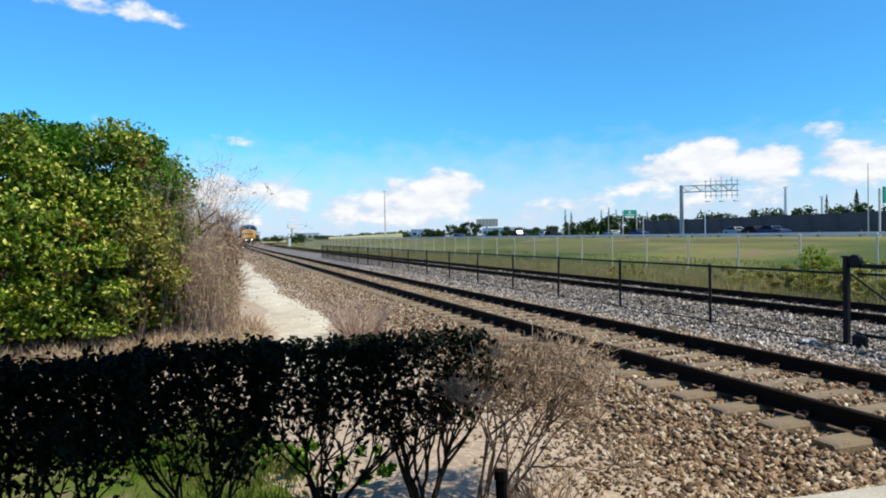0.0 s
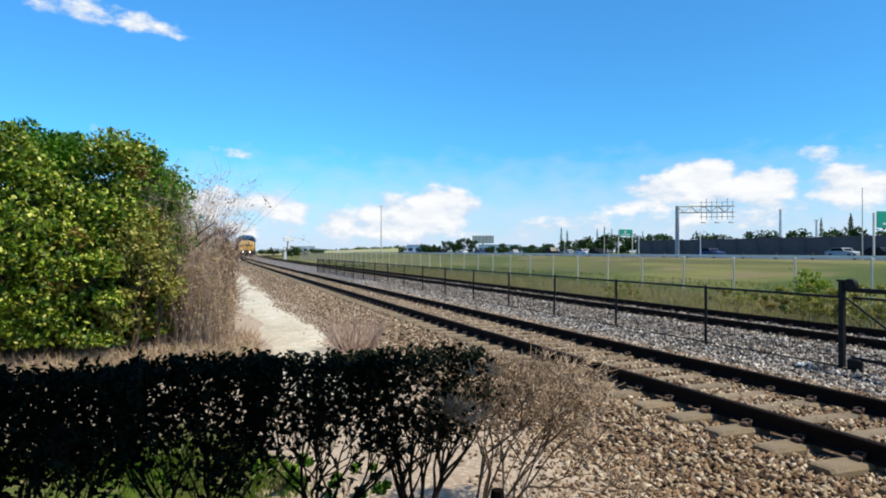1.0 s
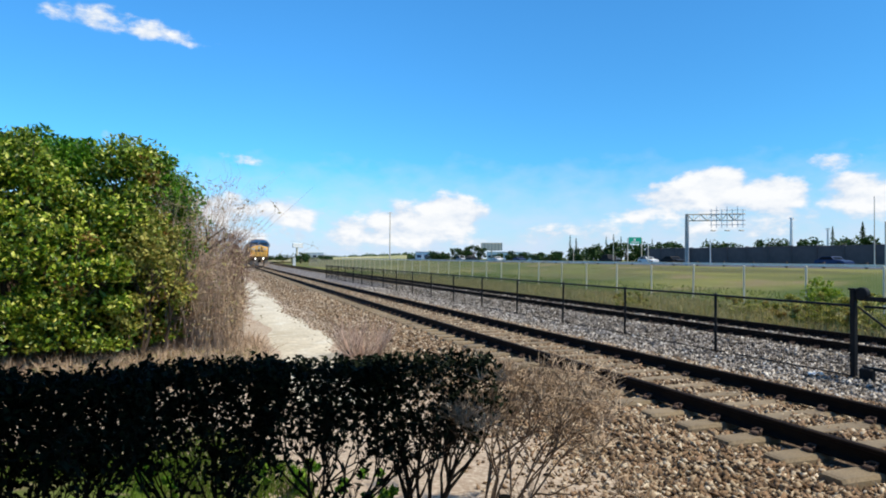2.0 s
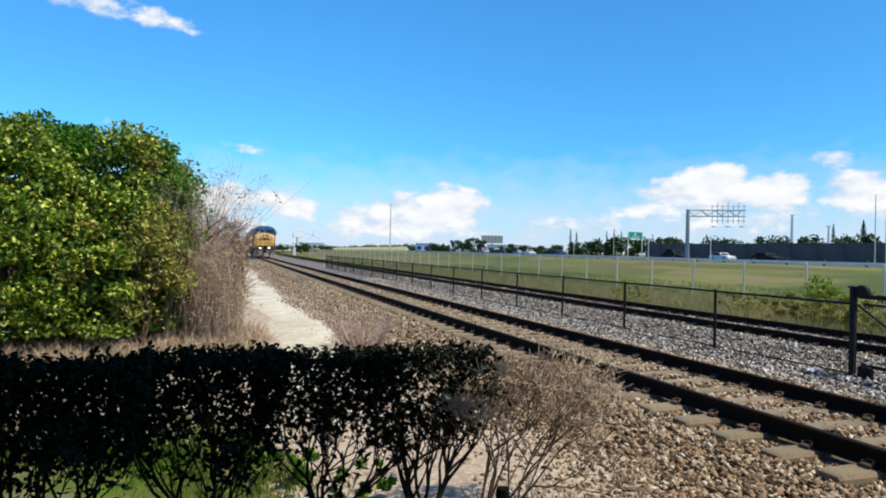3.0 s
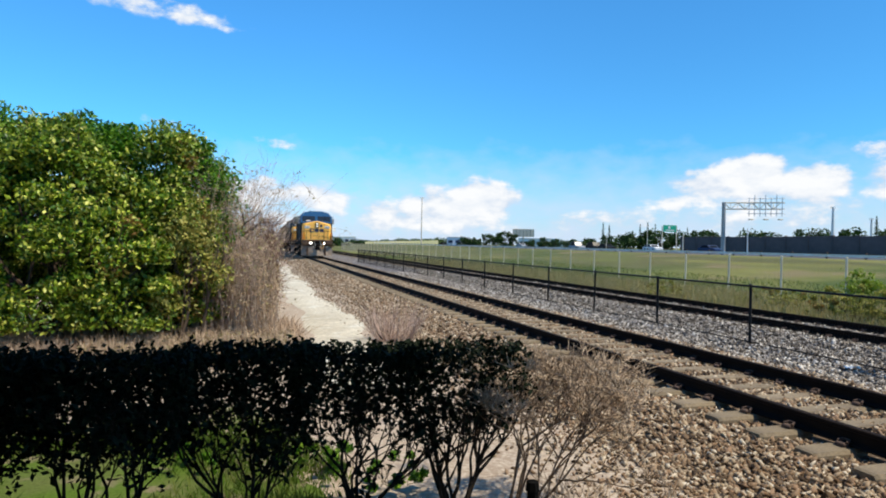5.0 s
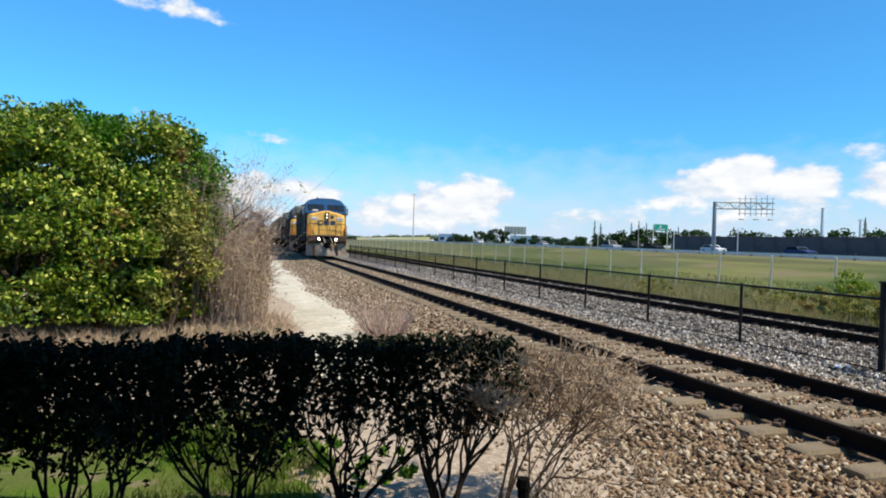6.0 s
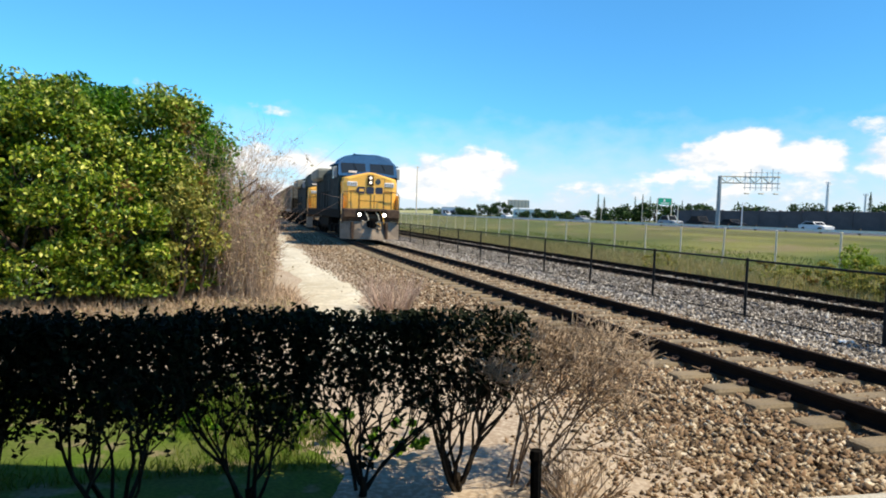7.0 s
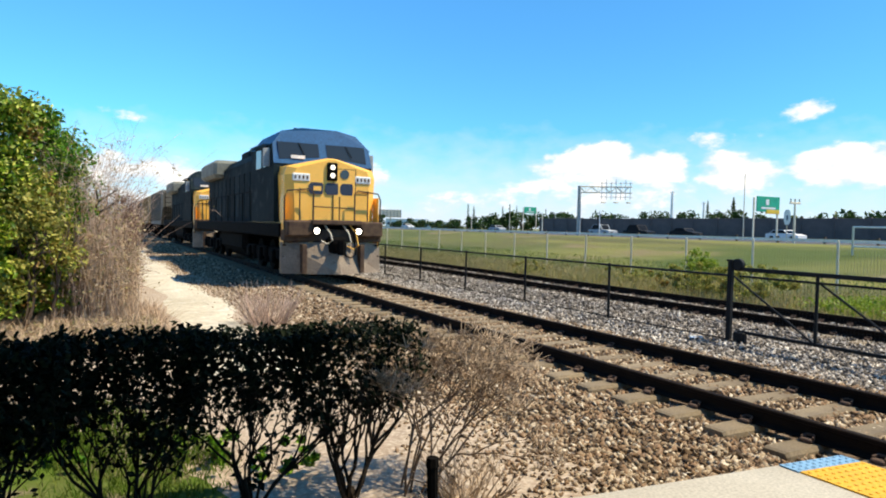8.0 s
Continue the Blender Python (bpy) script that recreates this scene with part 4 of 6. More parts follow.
# ---- big shrubs beside the path ----
def shrub(name, x, y, rx, ry, h, n_leaf, mat, label, seed, leaf=0.075, brown=0.0, low=0.15, blobs=34, shoots=0):
    """A rounded thicket: limbs from the ground and leaf clumps on lobes, open between."""
    random.seed(seed)
    ob = empty(name)
    ob.location = (x, y, float(ground_z(x, y)))
    s, tips, s_shoot = Soup(), [], Soup()
    for i in range(6):
        a = 6.28 * i / 6 + random.uniform(-0.3, 0.3)
        branch(s, (random.gauss(0, 0.15), random.gauss(0, 0.15), -0.05), (math.cos(a) * 0.45 * rx / h * 2, math.sin(a) * 0.45 * ry / h * 2, 1), h * 0.27, 0.014 * h, 3, tips, 2, 0.42, 0.12, 0.74, 5)
    tagged(part("limb_growth", s, M_BARK, ob), kind="stuff")
    c, cb = [], []
    for i in range(blobs):
        a = random.uniform(0, 6.283)
        u = random.uniform(low, 1.0)
        ring = math.sqrt(max(0.05, 1 - max(0, (u - 0.35) / 0.65) ** 2.2))
        r = ring * random.uniform(0.66, 0.98)
        bx, by, bz = math.cos(a) * rx * r, math.sin(a) * ry * r, u * h * random.uniform(0.86, 0.97)
        br = random.uniform(0.22, 0.56) * min(1.0, h / 3.5)
        k = int(n_leaf / blobs * random.uniform(0.4, 1.6))
        withered = random.random() < brown * 1.8
        for j in range(k):
            v = Vector((random.gauss(0, 1), random.gauss(0, 1), random.gauss(0, 1))).normalized() * br * random.random() ** 0.5
            tgt = cb if withered and random.random() < 0.5 else c
            z = bz + v.z * 0.75
            # the big shrubs stand clear of the brush at their feet
            if h > 2.0 and z < 0.36:
                continue
            tgt.append((bx + v.x, by + v.y, max(0.03, z)))
    # upright shoots that break the outline
    for i in range(int(shoots)):
        a, r = random.uniform(0, 6.283), random.uniform(0.2, 0.9)
        bx, by = math.cos(a) * rx * r, math.sin(a) * ry * r
        z0 = h * 0.9 * math.sqrt(max(0.1, 1 - r * r * 0.75))
        lx, ly, ln = random.gauss(0, 0.12), random.gauss(0, 0.12), random.uniform(0.25, 0.65)
        s_shoot.tube([(bx, by, z0 - 0.3), (bx + lx, by + ly, z0 + ln)], [0.012, 0.004], 4, caps=False)
        for j in range(int(45 * ln / 0.4)):
            w = random.random()
            c.append((bx + lx * w + random.gauss(0, 0.07), by + ly * w + random.gauss(0, 0.07), z0 + ln * w))
    if shoots:
        tagged(part("shoot_growth", s_shoot, M_BARK, ob), kind="stuff")
    for t in tips:
        if h < 0.6 or t.z > h * 0.92 or abs(t.x) > rx or abs(t.y) > ry:
            continue
        for j in range(6 if h < 2.0 or t.z > 0.6 else 0):
            c.append((t.x + random.gauss(0, 0.15), t.y + random.gauss(0, 0.15), max(0.05, t.z + random.gauss(0, 0.12))))
    v, f = leaves(c, leaf)
    part("foliage", big_mesh("foliage", v, f, mat), None, ob)
    if cb:
        v, f = leaves(cb, leaf)
        part("browned_foliage", big_mesh("browned_foliage", v, f, M_LEAFB), None, ob, "browned dying leaves")
    return tagged(ob, label, "shrub")


shrub("shrub", -3.3, 13.2, 1.7, 1.6, 4.05, 52000, M_LEAF, "large yellow-green leafy shrub beside the path", 3, 0.10, brown=0.02, low=0.0, blobs=150, shoots=8)
shrub("shrub", -1.45, 14.0, 1.05, 1.3, 4.08, 31000, M_LEAF, "tall green shrub partly overgrown with dry vines", 4, 0.10, brown=0.10, low=0.06, blobs=105, shoots=9)
shrub("shrub", -1.95, 12.75, 0.85, 0.75, 2.5, 11500, M_LEAF, "low yellow-green bush overgrown with vines", 11, 0.095, brown=0.08, low=0.08, blobs=50, shoots=4)
shrub("shrub", -0.95, 13.0, 0.55, 0.6, 2.6, 4600, M_OLIVE, "olive-yellow bush at the edge of the dry stalks", 12, 0.09, brown=0.03, low=0.30, blobs=34, shoots=3)
shrub("shrub", -0.72, 14.2, 0.58, 0.8, 3.95, 6500, M_LEAFD, "thin olive bush tangled in dead vines", 13, 0.085, brown=0.2, low=0.2, blobs=30, shoots=4)
shrub("shrub", -5.4, 13.8, 1.7, 1.6, 4.3, 28000, M_LEAF, "large green leafy shrub", 5, 0.105, low=0.0, blobs=100, shoots=6)
shrub("shrub", -2.35, 14.2, 1.0, 0.9, 4.25, 16000, M_LEAFD, "dense dark green undergrowth between the shrubs", 9, 0.10, low=0.0, blobs=60)
shrub("shrub", -3.2, 15.2, 2.0, 1.2, 4.35, 26000, M_LEAFD, "tall bright green shrub behind the thicket", 6, 0.11, low=0.25, blobs=90, shoots=12)
shrub("shrub", -1.3, 18.5, 1.1, 2.5, 4.1, 12000, M_LEAFD, "green shrub further along the path", 7, 0.11, low=0.1, blobs=50, shoots=5)
shrub("shrub", -6.2, 17.0, 2.2, 1.6, 5.2, 20000, M_LEAFD, "tall dark green shrub behind the thicket", 8, 0.11, low=0.25, blobs=70, shoots=10)


def dead_stalks(name, x0, x1, y0, y1, n, h0, h1, mat, label, seed, lean=0.12, flecks=5, thin=1.0):
    """Tangled dry stalks and vines; height runs from h0 at x0 to h1 at x1."""
    random.seed(seed)
    g = empty(name)
    s, c = Soup(), []
    for i in range(n):
        u = random.random()
        x, y = x0 + (x1 - x0) * u, random.uniform(y0, y1)
        z = float(ground_z(x, y))
        hh = (h0 + (h1 - h0) * u) * random.uniform(0.3, 1.0)
        lx, ly = random.gauss(0, lean) * hh, random.gauss(0, lean) * hh
        pts = [(x, y, z)]
        for k in (0.25, 0.5, 0.75, 1.0):
            pts.append((x + lx * k * k * 1.3 + random.gauss(0, 0.05), y + ly * k * k + random.gauss(0, 0.05), z + hh * k))
        s.tube(pts, [0.006 * thin, 0.0055 * thin, 0.0045 * thin, 0.003 * thin, 0.0015], 3, caps=False)
        for j in range(random.randint(1, 4)):
            k = random.choice(pts[2:])
            e = (k[0] + random.gauss(0, 0.2), k[1] + random.gauss(0, 0.2), k[2] + random.uniform(-0.15, 0.3))
            s.tube([k, e], [0.0035 * thin, 0.0012], 3, caps=False)
            for q in range(flecks):
                w = random.random()
                c.append(tuple(k[m] * (1 - w) + e[m] * w + random.gauss(0, 0.03) for m in range(3)))
    tagged(part("stalk_growth", s, mat, g), kind="stuff")
    if c:
        v, f = leaves(c, 0.055)
        tagged(part("dry_leaf_litter", big_mesh("dry_leaf_litter", v, f, M_STRAWLEAF), None, g), kind="stuff")
    return tagged(g, label, "dry stalks")


dead_stalks("dead_stalk_thicket", -0.22, 0.62, 12.9, 16.0, 520, 2.3, 2.0, M_STRAW, "dense dry tan stalks and vines beside the path", 21, 0.06, 3)
dead_stalks("dead_vine_thicket", -0.75, 0.30, 13.2, 16.0, 320, 3.6, 2.9, M_PINK, "tall pale pinkish dead vines hanging on the shrub", 22, 0.12, 3)
dead_stalks("vine_tangle", -0.75, 0.25, 13.6, 15.4, 420, 3.8, 3.1, M_PINK, "fine pinkish tangle of dead vine tips over the shrub", 26, 0.20, 1, 0.8)
dead_stalks("reddish_stalk_clump", 0.32, 0.60, 14.3, 16.4, 620, 2.45, 2.3, M_REDSTRAW, "dark reddish-brown dead stalks at the path edge", 23, 0.035, 0, 1.6)
dead_stalks("dead_stalk_row", -0.3, 0.45, 18.0, 34.0, 360, 2.4, 2.2, M_STRAW, "dry brown stalks lining the path", 24, 0.10, 2)


def bare_sapling(x, y, h, seed):
    random.seed(seed)
    s, tips = Soup(), []
    branch(s, (0, 0, -0.05), (0.15, 0, 1), h * 0.32, 0.011, 5, tips, 2, 0.38, 0.12, 0.74, 4)
    ob = part("bare_sapling", s, M_PINK, None)
    ob.location = (x, y, float(ground_z(x, y)))
    return tagged(ob, "leafless thin sapling with fine twigs", "sapling")


bare_sapling(0.02, 15.2, 3.5, 31)
bare_sapling(0.20, 16.5, 3.0, 32)
bare_sapling(-0.1, 14.6, 3.8, 33)
bare_sapling(-0.35, 14.3, 3.9, 34)
bare_sapling(0.05, 15.8, 3.6, 35)


def low_brush():
    """Dry leaf litter, grass and brush under the shrubs and by the hedge."""
    p = np.column_stack([rng.uniform(-4.5, 1.1, 9000), rng.uniform(10.5, 15.5, 9000)])
    b = np.column_stack([p, ground_z(p[:, 0], p[:, 1])])
    v, f = blades(b, 0.30, 0.012, 0.6)
    p2 = np.column_stack([rng.uniform(-2.4, 0.9, 9000), rng.uniform(10.6, 13.4, 9000)])
    v2, f2 = leaves(np.column_stack([p2, ground_z(p2[:, 0], p2[:, 1]) + rng.uniform(0.0, 0.16, 9000)]), 0.07)
    tagged(new("leaf_litter", big_mesh("leaf_litter", v2, f2, M_STRAWLEAF)), "pale dry leaf litter at the foot of the shrubs", "leaf litter", kind="stuff")
    tagged(new("dry_brush", big_mesh("dry_brush", v, f, M_STRAW)), "tangled dry grass at the foot of the shrubs", "grass", kind="stuff")
    p = np.column_stack([rng.uniform(-3.2, 0.9, 26000), rng.uniform(5.1, 8.0, 26000)])
    keep = (np.sin(p[:, 0] * 2.3 + 1) + np.sin(p[:, 1] * 3.1 + p[:, 0]) + rng.normal(0, 0.5, len(p)) > -0.2) & (p[:, 0] < 1.6 - (p[:, 1] - 4.6) * 0.45)
    p = p[keep]
    b = np.column_stack([p, ground_z(p[:, 0], p[:, 1])])
    v, f = blades(b, 0.09, 0.010, 0.5)
    tagged(new("grass", big_mesh("grass", v, f, M_GRASS)), "short bright green grass behind the hedge", "grass", kind="stuff")


low_brush()


def twig_tuft(name, x, y, n, h, mat, label, seed, spread=0.25):
    random.seed(seed)
    s = Soup()
    for i in range(n):
        a = random.uniform(0, 6.28)
        r = spread * math.sqrt(random.random())
        bx, by = math.cos(a) * r, math.sin(a) * r
        hh = h * random.uniform(0.4, 1)
        mid = (bx * 1.2 + random.gauss(0, 0.03), by * 1.2, hh * 0.5)
        s.tube([(bx * 0.7, by * 0.7, 0), mid, (bx * 1.6 + random.gauss(0, 0.08), by * 1.6 + random.gauss(0, 0.08), hh)], [0.006, 0.005, 0.002], 3, caps=False)
        s.tube([mid, (mid[0] + random.gauss(0, 0.1), mid[1] + random.gauss(0, 0.1), mid[2] + 0.2)], [0.003, 0.001], 3, caps=False)
    ob = part(name, s, mat, None)
    ob.location = (x, y, float(ground_z(x, y)))
    return tagged(ob, label, "dry weed")


twig_tuft("dry_weed", 2.75, 12.6, 170, 0.80, M_PINK, "sparse dry weed clump on the gravel", 41, 0.45)
twig_tuft("dry_weed", 2.15, 4.25, 60, 0.35, M_TWIG, "small dry weed by the stake", 42, 0.25)


# ---- weeds and bushes beyond the far track ----
def verge():
    n = 26000
    p = np.column_stack([rng.uniform(14.3, 20.8, n), 6 + 60 * rng.random(n) ** 1.4])
    b = np.column_stack([p, ground_z(p[:, 0], p[:, 1])])
    v, f = blades(b, 0.42, 0.03, 0.4)
    tagged(new("verge_weeds", big_mesh("verge_weeds", v, f, M_WEED)), "dry tan and green weeds along the far track", "weeds", kind="stuff")
    n = 14000
    p = np.column_stack([rng.uniform(20.5, 30, n), 5 + 75 * rng.random(n) ** 1.2])
    b = np.column_stack([p, ground_z(p[:, 0], p[:, 1])])
    v, f = blades(b, 0.16, 0.03, 0.5)
    tagged(new("field_grass", big_mesh("field_grass", v, f, M_GRASS)), "rough mown grass of the field", "grass", kind="stuff")
    n = 9000
    p = np.column_stack([rng.uniform(14.9, 18.5, n), rng.uniform(3, 10.5, n)])
    b = np.column_stack([p, ground_z(p[:, 0], p[:, 1]) + rng.uniform(0.05, 0.5, n)])
    v, f = leaves(b, 0.11)
    tagged(new("ground_cover", big_mesh("ground_cover", v, f, M_LEAFY)), "low green leafy ground cover past the track", "weeds", kind="stuff")


verge()
shrub("bush", 15.9, 12.5, 1.0, 1.7, 1.25, 6000, M_OLIVE, "straggly olive and yellow bush beyond the far track", 51, 0.09, 0.08, low=0.0, blobs=46)
shrub("bush", 16.3, 14.9, 1.0, 1.6, 1.15, 5000, M_OLIVE, "straggly olive bush beyond the far track", 52, 0.09, 0.12, low=0.0, blobs=40)
shrub("bush", 17.4, 18.5, 0.9, 1.7, 0.85, 3000, M_OLIVE, "low dry bush beyond the far track", 53, 0.09, 0.1, low=0.0, blobs=26)
shrub("bush", 18.9, 16.8, 0.5, 0.6, 1.55, 1300, M_LEAFY, "bright yellow-green young bush", 54, 0.10, low=0.40, blobs=20)
shrub("bush", 15.6, 22.5, 0.7, 1.3, 0.75, 1800, M_OLIVE, "low dry bush beyond the far track", 55, 0.09, 0.1, low=0.0, blobs=18)
for wx, wy, wh, seed in ((1.22, 5.35, 0.30, 56), (0.92, 5.60, 0.32, 57), (0.55, 5.75, 0.26, 58), (-0.35, 5.95, 0.24, 59)):
    shrub("broadleaf_weed", wx, wy, 0.26, 0.24, wh, 300, M_LEAFD, "low broad-leaved green weed behind the hedge", seed, 0.07, low=0.0, blobs=12)


def litter():
    """A crumpled sheet of white paper on the stones."""
    random.seed(77)
    k = Soup()
    n = 5
    vs = [(0.05 * i - 0.10 + random.gauss(0, 0.008), 0.04 * j - 0.08 + random.gauss(0, 0.008), 0.03 + random.uniform(-0.02, 0.03)) for i in range(n) for j in range(n)]
    low = [(a, b, c - 0.004) for a, b, c in vs]
    fs = [(i * n + j, i * n + j + 1, (i + 1) * n + j + 1, (i + 1) * n + j) for i in range(n - 1) for j in range(n - 1)]
    k.add(vs + low, fs + [tuple(q + n * n for q in f[::-1]) for f in fs])
    ob = part("paper_litter", k, M_WHITE, None)
    ob.location = (LITTER[0], LITTER[1], float(far_bed(LITTER[0], LITTER[1])) + 0.03)
    return tagged(ob, "crumpled white paper litter on the grey ballast", "litter")


LITTER = (9.0, 8.3)
litter()


# ---- highway ----
ROAD_Z = 0.88


def highway():
    g = grid_sheet("highway", np.array([47.5, 60, 75, 90, 111.5]), np.concatenate([np.arange(-150, 400, 25.0), [500, 900, 1800, 3000]]), lambda x, y: ROAD_Z + 0 * x, M_ROAD)
    tagged(g, "grey asphalt highway of several lanes", "road", kind="structure")
    w = empty("sound_wall")
    w.location = (112, 0, ROAD_Z)
    s = Soup()
    s.box(0, 0, 1.80, 0.3, 6.0, 4.0, 0.02)
    s.box(0, 2.95, 1.85, 0.5, 0.5, 4.25, 0.03)
    me = s.mesh("wall_panel", M_WALL)
    for k in range(-8, 26):
        p = part("wall_panel", me, None, w)
        p.location = (0, k * 6.0, random.gauss(0, 0.03))
    tagged(w, "long dark grey concrete sound wall behind the highway", "wall", kind="structure")


highway()


def guardrail():
    g = empty("guardrail")
    g.location = (47.8, 0, ROAD_Z - 0.10)
    s = Soup()
    prof = [(-0.04, 0.46), (0.0, 0.51), (-0.04, 0.55), (-0.04, 0.58), (0.0, 0.62), (-0.04, 0.68), (-0.055, 0.68), (-0.015, 0.62), (-0.055, 0.58), (-0.055, 0.55), (-0.015, 0.51), (-0.055, 0.46)]
    s.prism(prof, -60, 420)
    part("beam", s, M_WHITE, g, "pale steel W-beam")
    p = Soup()
    p.box(0.08, 0, 0.33, 0.17, 0.17, 1.02, 0.01)
    me = p.mesh("post", M_BARK)
    for k in range(-15, 60):
        o = part("post", me, None, g)
        o.location = (0, k * 3.8, 0)
    return tagged(g, "long pale steel guardrail along the highway", "guardrail", kind="structure")


guardrail()


def at_bearing(az, x):
    return x / math.tan(radians(az)) + 0.45


def sign_gantry():
    az = 39.45
    x = 49.6
    g = empty("sign_gantry")
    y = at_bearing(az, x)
    g.location = (x, y, ROAD_Z - 0.3)
    s = Soup()
    s.tube([(0, 0, 0), (0, 0, 6.25)], [0.24, 0.19], 12)
    part("pole", s, M_ROOF, g, "thick dull grey pole")
    s = Soup()
    d = Vector((0.80, -0.60, 0))
    for off in ((0, 0, 5.5), (0, 0, 6.2), (0.3, 0.4, 5.5), (0.3, 0.4, 6.2)):
        s.tube([Vector(off), Vector(off) + d * 5.9], 0.05, 5)
    for k in range(8):
        p0 = d * (k * 0.7)
        z0, z1 = (5.5, 6.2) if k % 2 else (6.2, 5.5)
        s.tube([p0 + Vector((0, 0, z0)), p0 + d * 0.7 + Vector((0, 0, z1))], 0.03, 4)
        s.tube([p0 + Vector((0.3, 0.4, z0)), p0 + d * 0.7 + Vector((0.3, 0.4, z1))], 0.03, 4)
        s.tube([p0 + Vector((0, 0, 5.5)), p0 + Vector((0.3, 0.4, 6.2))], 0.025, 4)
    part("truss", s, M_GALV, g, "lattice truss arm")
    s = Soup()
    for k in range(7):
        q = d * (2.5 + k * 0.53) + Vector((-0.15, -0.2, 0))
        s.tube([q + Vector((0, 0, 4.7)), q + Vector((0, 0, 7.0 if k % 2 else 6.7))], 0.05, 4)
    for z in (5.0, 5.5, 6.1, 6.6):
        s.tube([d * 2.3 + Vector((-0.15, -0.2, z)), d * 5.95 + Vector((-0.15, -0.2, z))], 0.035, 4)
    part("sign_frame", s, M_WHITE, g, "white lattice back of a road sign")
    for k in range(3):
        s = Soup()
        q = d * (2.7 + k * 1.4)
        s.box(q.x - 0.4, q.y - 0.5, 4.35, 0.5, 0.3, 0.12, 0.02)
        part("sign_lamp", s, M_GALV, g)
    return tagged(g, "highway sign gantry seen from behind, galvanised steel", "sign gantry")


sign_gantry()


def mast(az, x, height, r, label, head="bar", name="light_mast", mat=None, z=0.2):
    g = empty(name)
    g.location = (x, at_bearing(az, x), z)
    s = Soup()
    s.tube([(0, 0, 0), (0, 0, height)], [r, r * 0.55], 8)
    part("pole", s, mat or M_GALV, g)
    s = Soup()
    if head == "bar":
        s.box(0, 0, height, 1.5, 0.3, 0.18, 0.03)
        s.box(0, 0, height + 0.15, 0.3, 0.3, 0.2, 0.03)
    elif head == "cross":
        s.box(0, 0, height - 0.3, 1.3, 0.14, 0.16, 0.02)
        for k in (-0.55, 0, 0.55):
            s.tube([(k, 0, height - 0.25), (k, 0, height + 0.05)], 0.06, 6)
    elif head == "arm":
        s.tube([(0, 0, height - 0.1), (-0.8, 0.2, height + 0.15), (-2.0, 0.5, height + 0.2)], 0.05, 5)
        s.box(-2.2, 0.55, height + 0.18, 0.7, 0.25, 0.12, 0.03)
    if head:
        part("head", s, mat or M_GALV, g)
    return tagged(g, label, "pole")


mast(14.45, 62, 18.5, 0.26, "tall pale highway light mast", "bar")
mast(46.97, 120, 11.0, 0.42, "white power pole behind the sound wall", "cross", "power_pole", M_WHITE)
mast(49.4, 122, 8.4, 0.32, "white power pole behind the sound wall", "cross", "power_pole", M_WHITE)
mast(52.35, 68, 8.3, 0.07, "thin highway light pole", "", "light_pole", M_GALV, 0.5)
mast(36.4, 72, 3.6, 0.13, "short grey roadside pole", "", "roadside_pole", M_GALV, 0.5)
mast(41.2, 72, 4.4, 0.10, "short pale roadside pole", "", "roadside_pole", M_WHITE, 0.5)
mast(30.3, 74, 4.0, 0.08, "thin highway light pole", "", "light_pole", M_GALV, 0.5)
mast(33.6, 74, 5.0, 0.08, "thin highway light pole", "", "light_pole", M_GALV, 0.5)
mast(55.9, 50.2, 4.1, 0.12, "grey camera pole beside the highway", "cross", "camera_pole", M_GALV, 0.5)


def guide_sign(az, x, w, h, z, posts, tab, name, label):
    g = empty(name)
    y = at_bearing(az, x)
    g.location = (x, y, 0.5)
    s = Soup()
    s.box(0, 0, z + h / 2, w, 0.12, h, 0.03)
    part("panel", s, M_SIGN, g, "green panel")
    s = Soup()
    s.box(-w * 0.05, -0.075, z + h * 0.62, w * 0.14, 0.02, h * 0.36, 0.005)
    s.box(0, -0.075, z + h * 0.24, w * 0.62, 0.02, h * 0.12)
    part("white_bars", s, M_WHITE, g)
    if tab:
        s = Soup()
        s.box(w * 0.2, -0.02, z + 0.02, w * 0.58, 0.16, 0.46, 0.02)
        part("yellow_tab", s, M_SIGNY, g)
    for k in posts:
        s = Soup()
        s.box(k, 0.12, z / 2 + h * 0.45, 0.18, 0.14, z + h * 0.9, 0.01)
        part("post", s, M_GALV, g)
    return tagged(g, label, "road sign")


guide_sign(54.05, 66, 3.85, 1.70, 3.70, (-2.2, 1.8), True, "guide_sign", "green highway guide sign with a yellow tab")
guide_sign(35.35, 92, 3.5, 1.5, 4.9, (-1.9, 1.9), False, "guide_sign", "distant green highway guide sign")


def shield_sign():
    x = 49.0
    g = empty("route_sign")
    g.location = (x, at_bearing(55.4, x), ROAD_Z - 0.1)
    g.rotation_euler = (0, 0, -radians(55))
    s = Soup()
    s.tube([(0, 0, 0), (0, 0, 2.6)], 0.035, 6)
    part("post", s, M_GALV, g)
    s = Soup()
    s.prism([(-0.15, 1.75), (0.15, 1.75), (0.25, 2.1), (0.22, 2.75), (0.11, 2.95), (-0.11, 2.95), (-0.22, 2.75), (-0.25, 2.1)], -0.06, -0.03)
    part("shield", s, M_WHITE, g, "white shield panel")
    s = Soup()
    s.box(0, -0.07, 2.3, 0.10, 0.012, 0.4)
    part("dark_bar", s, M_DARKMARK, g)
    return tagged(g, "white route shield sign on a post", "road sign")


shield_sign()


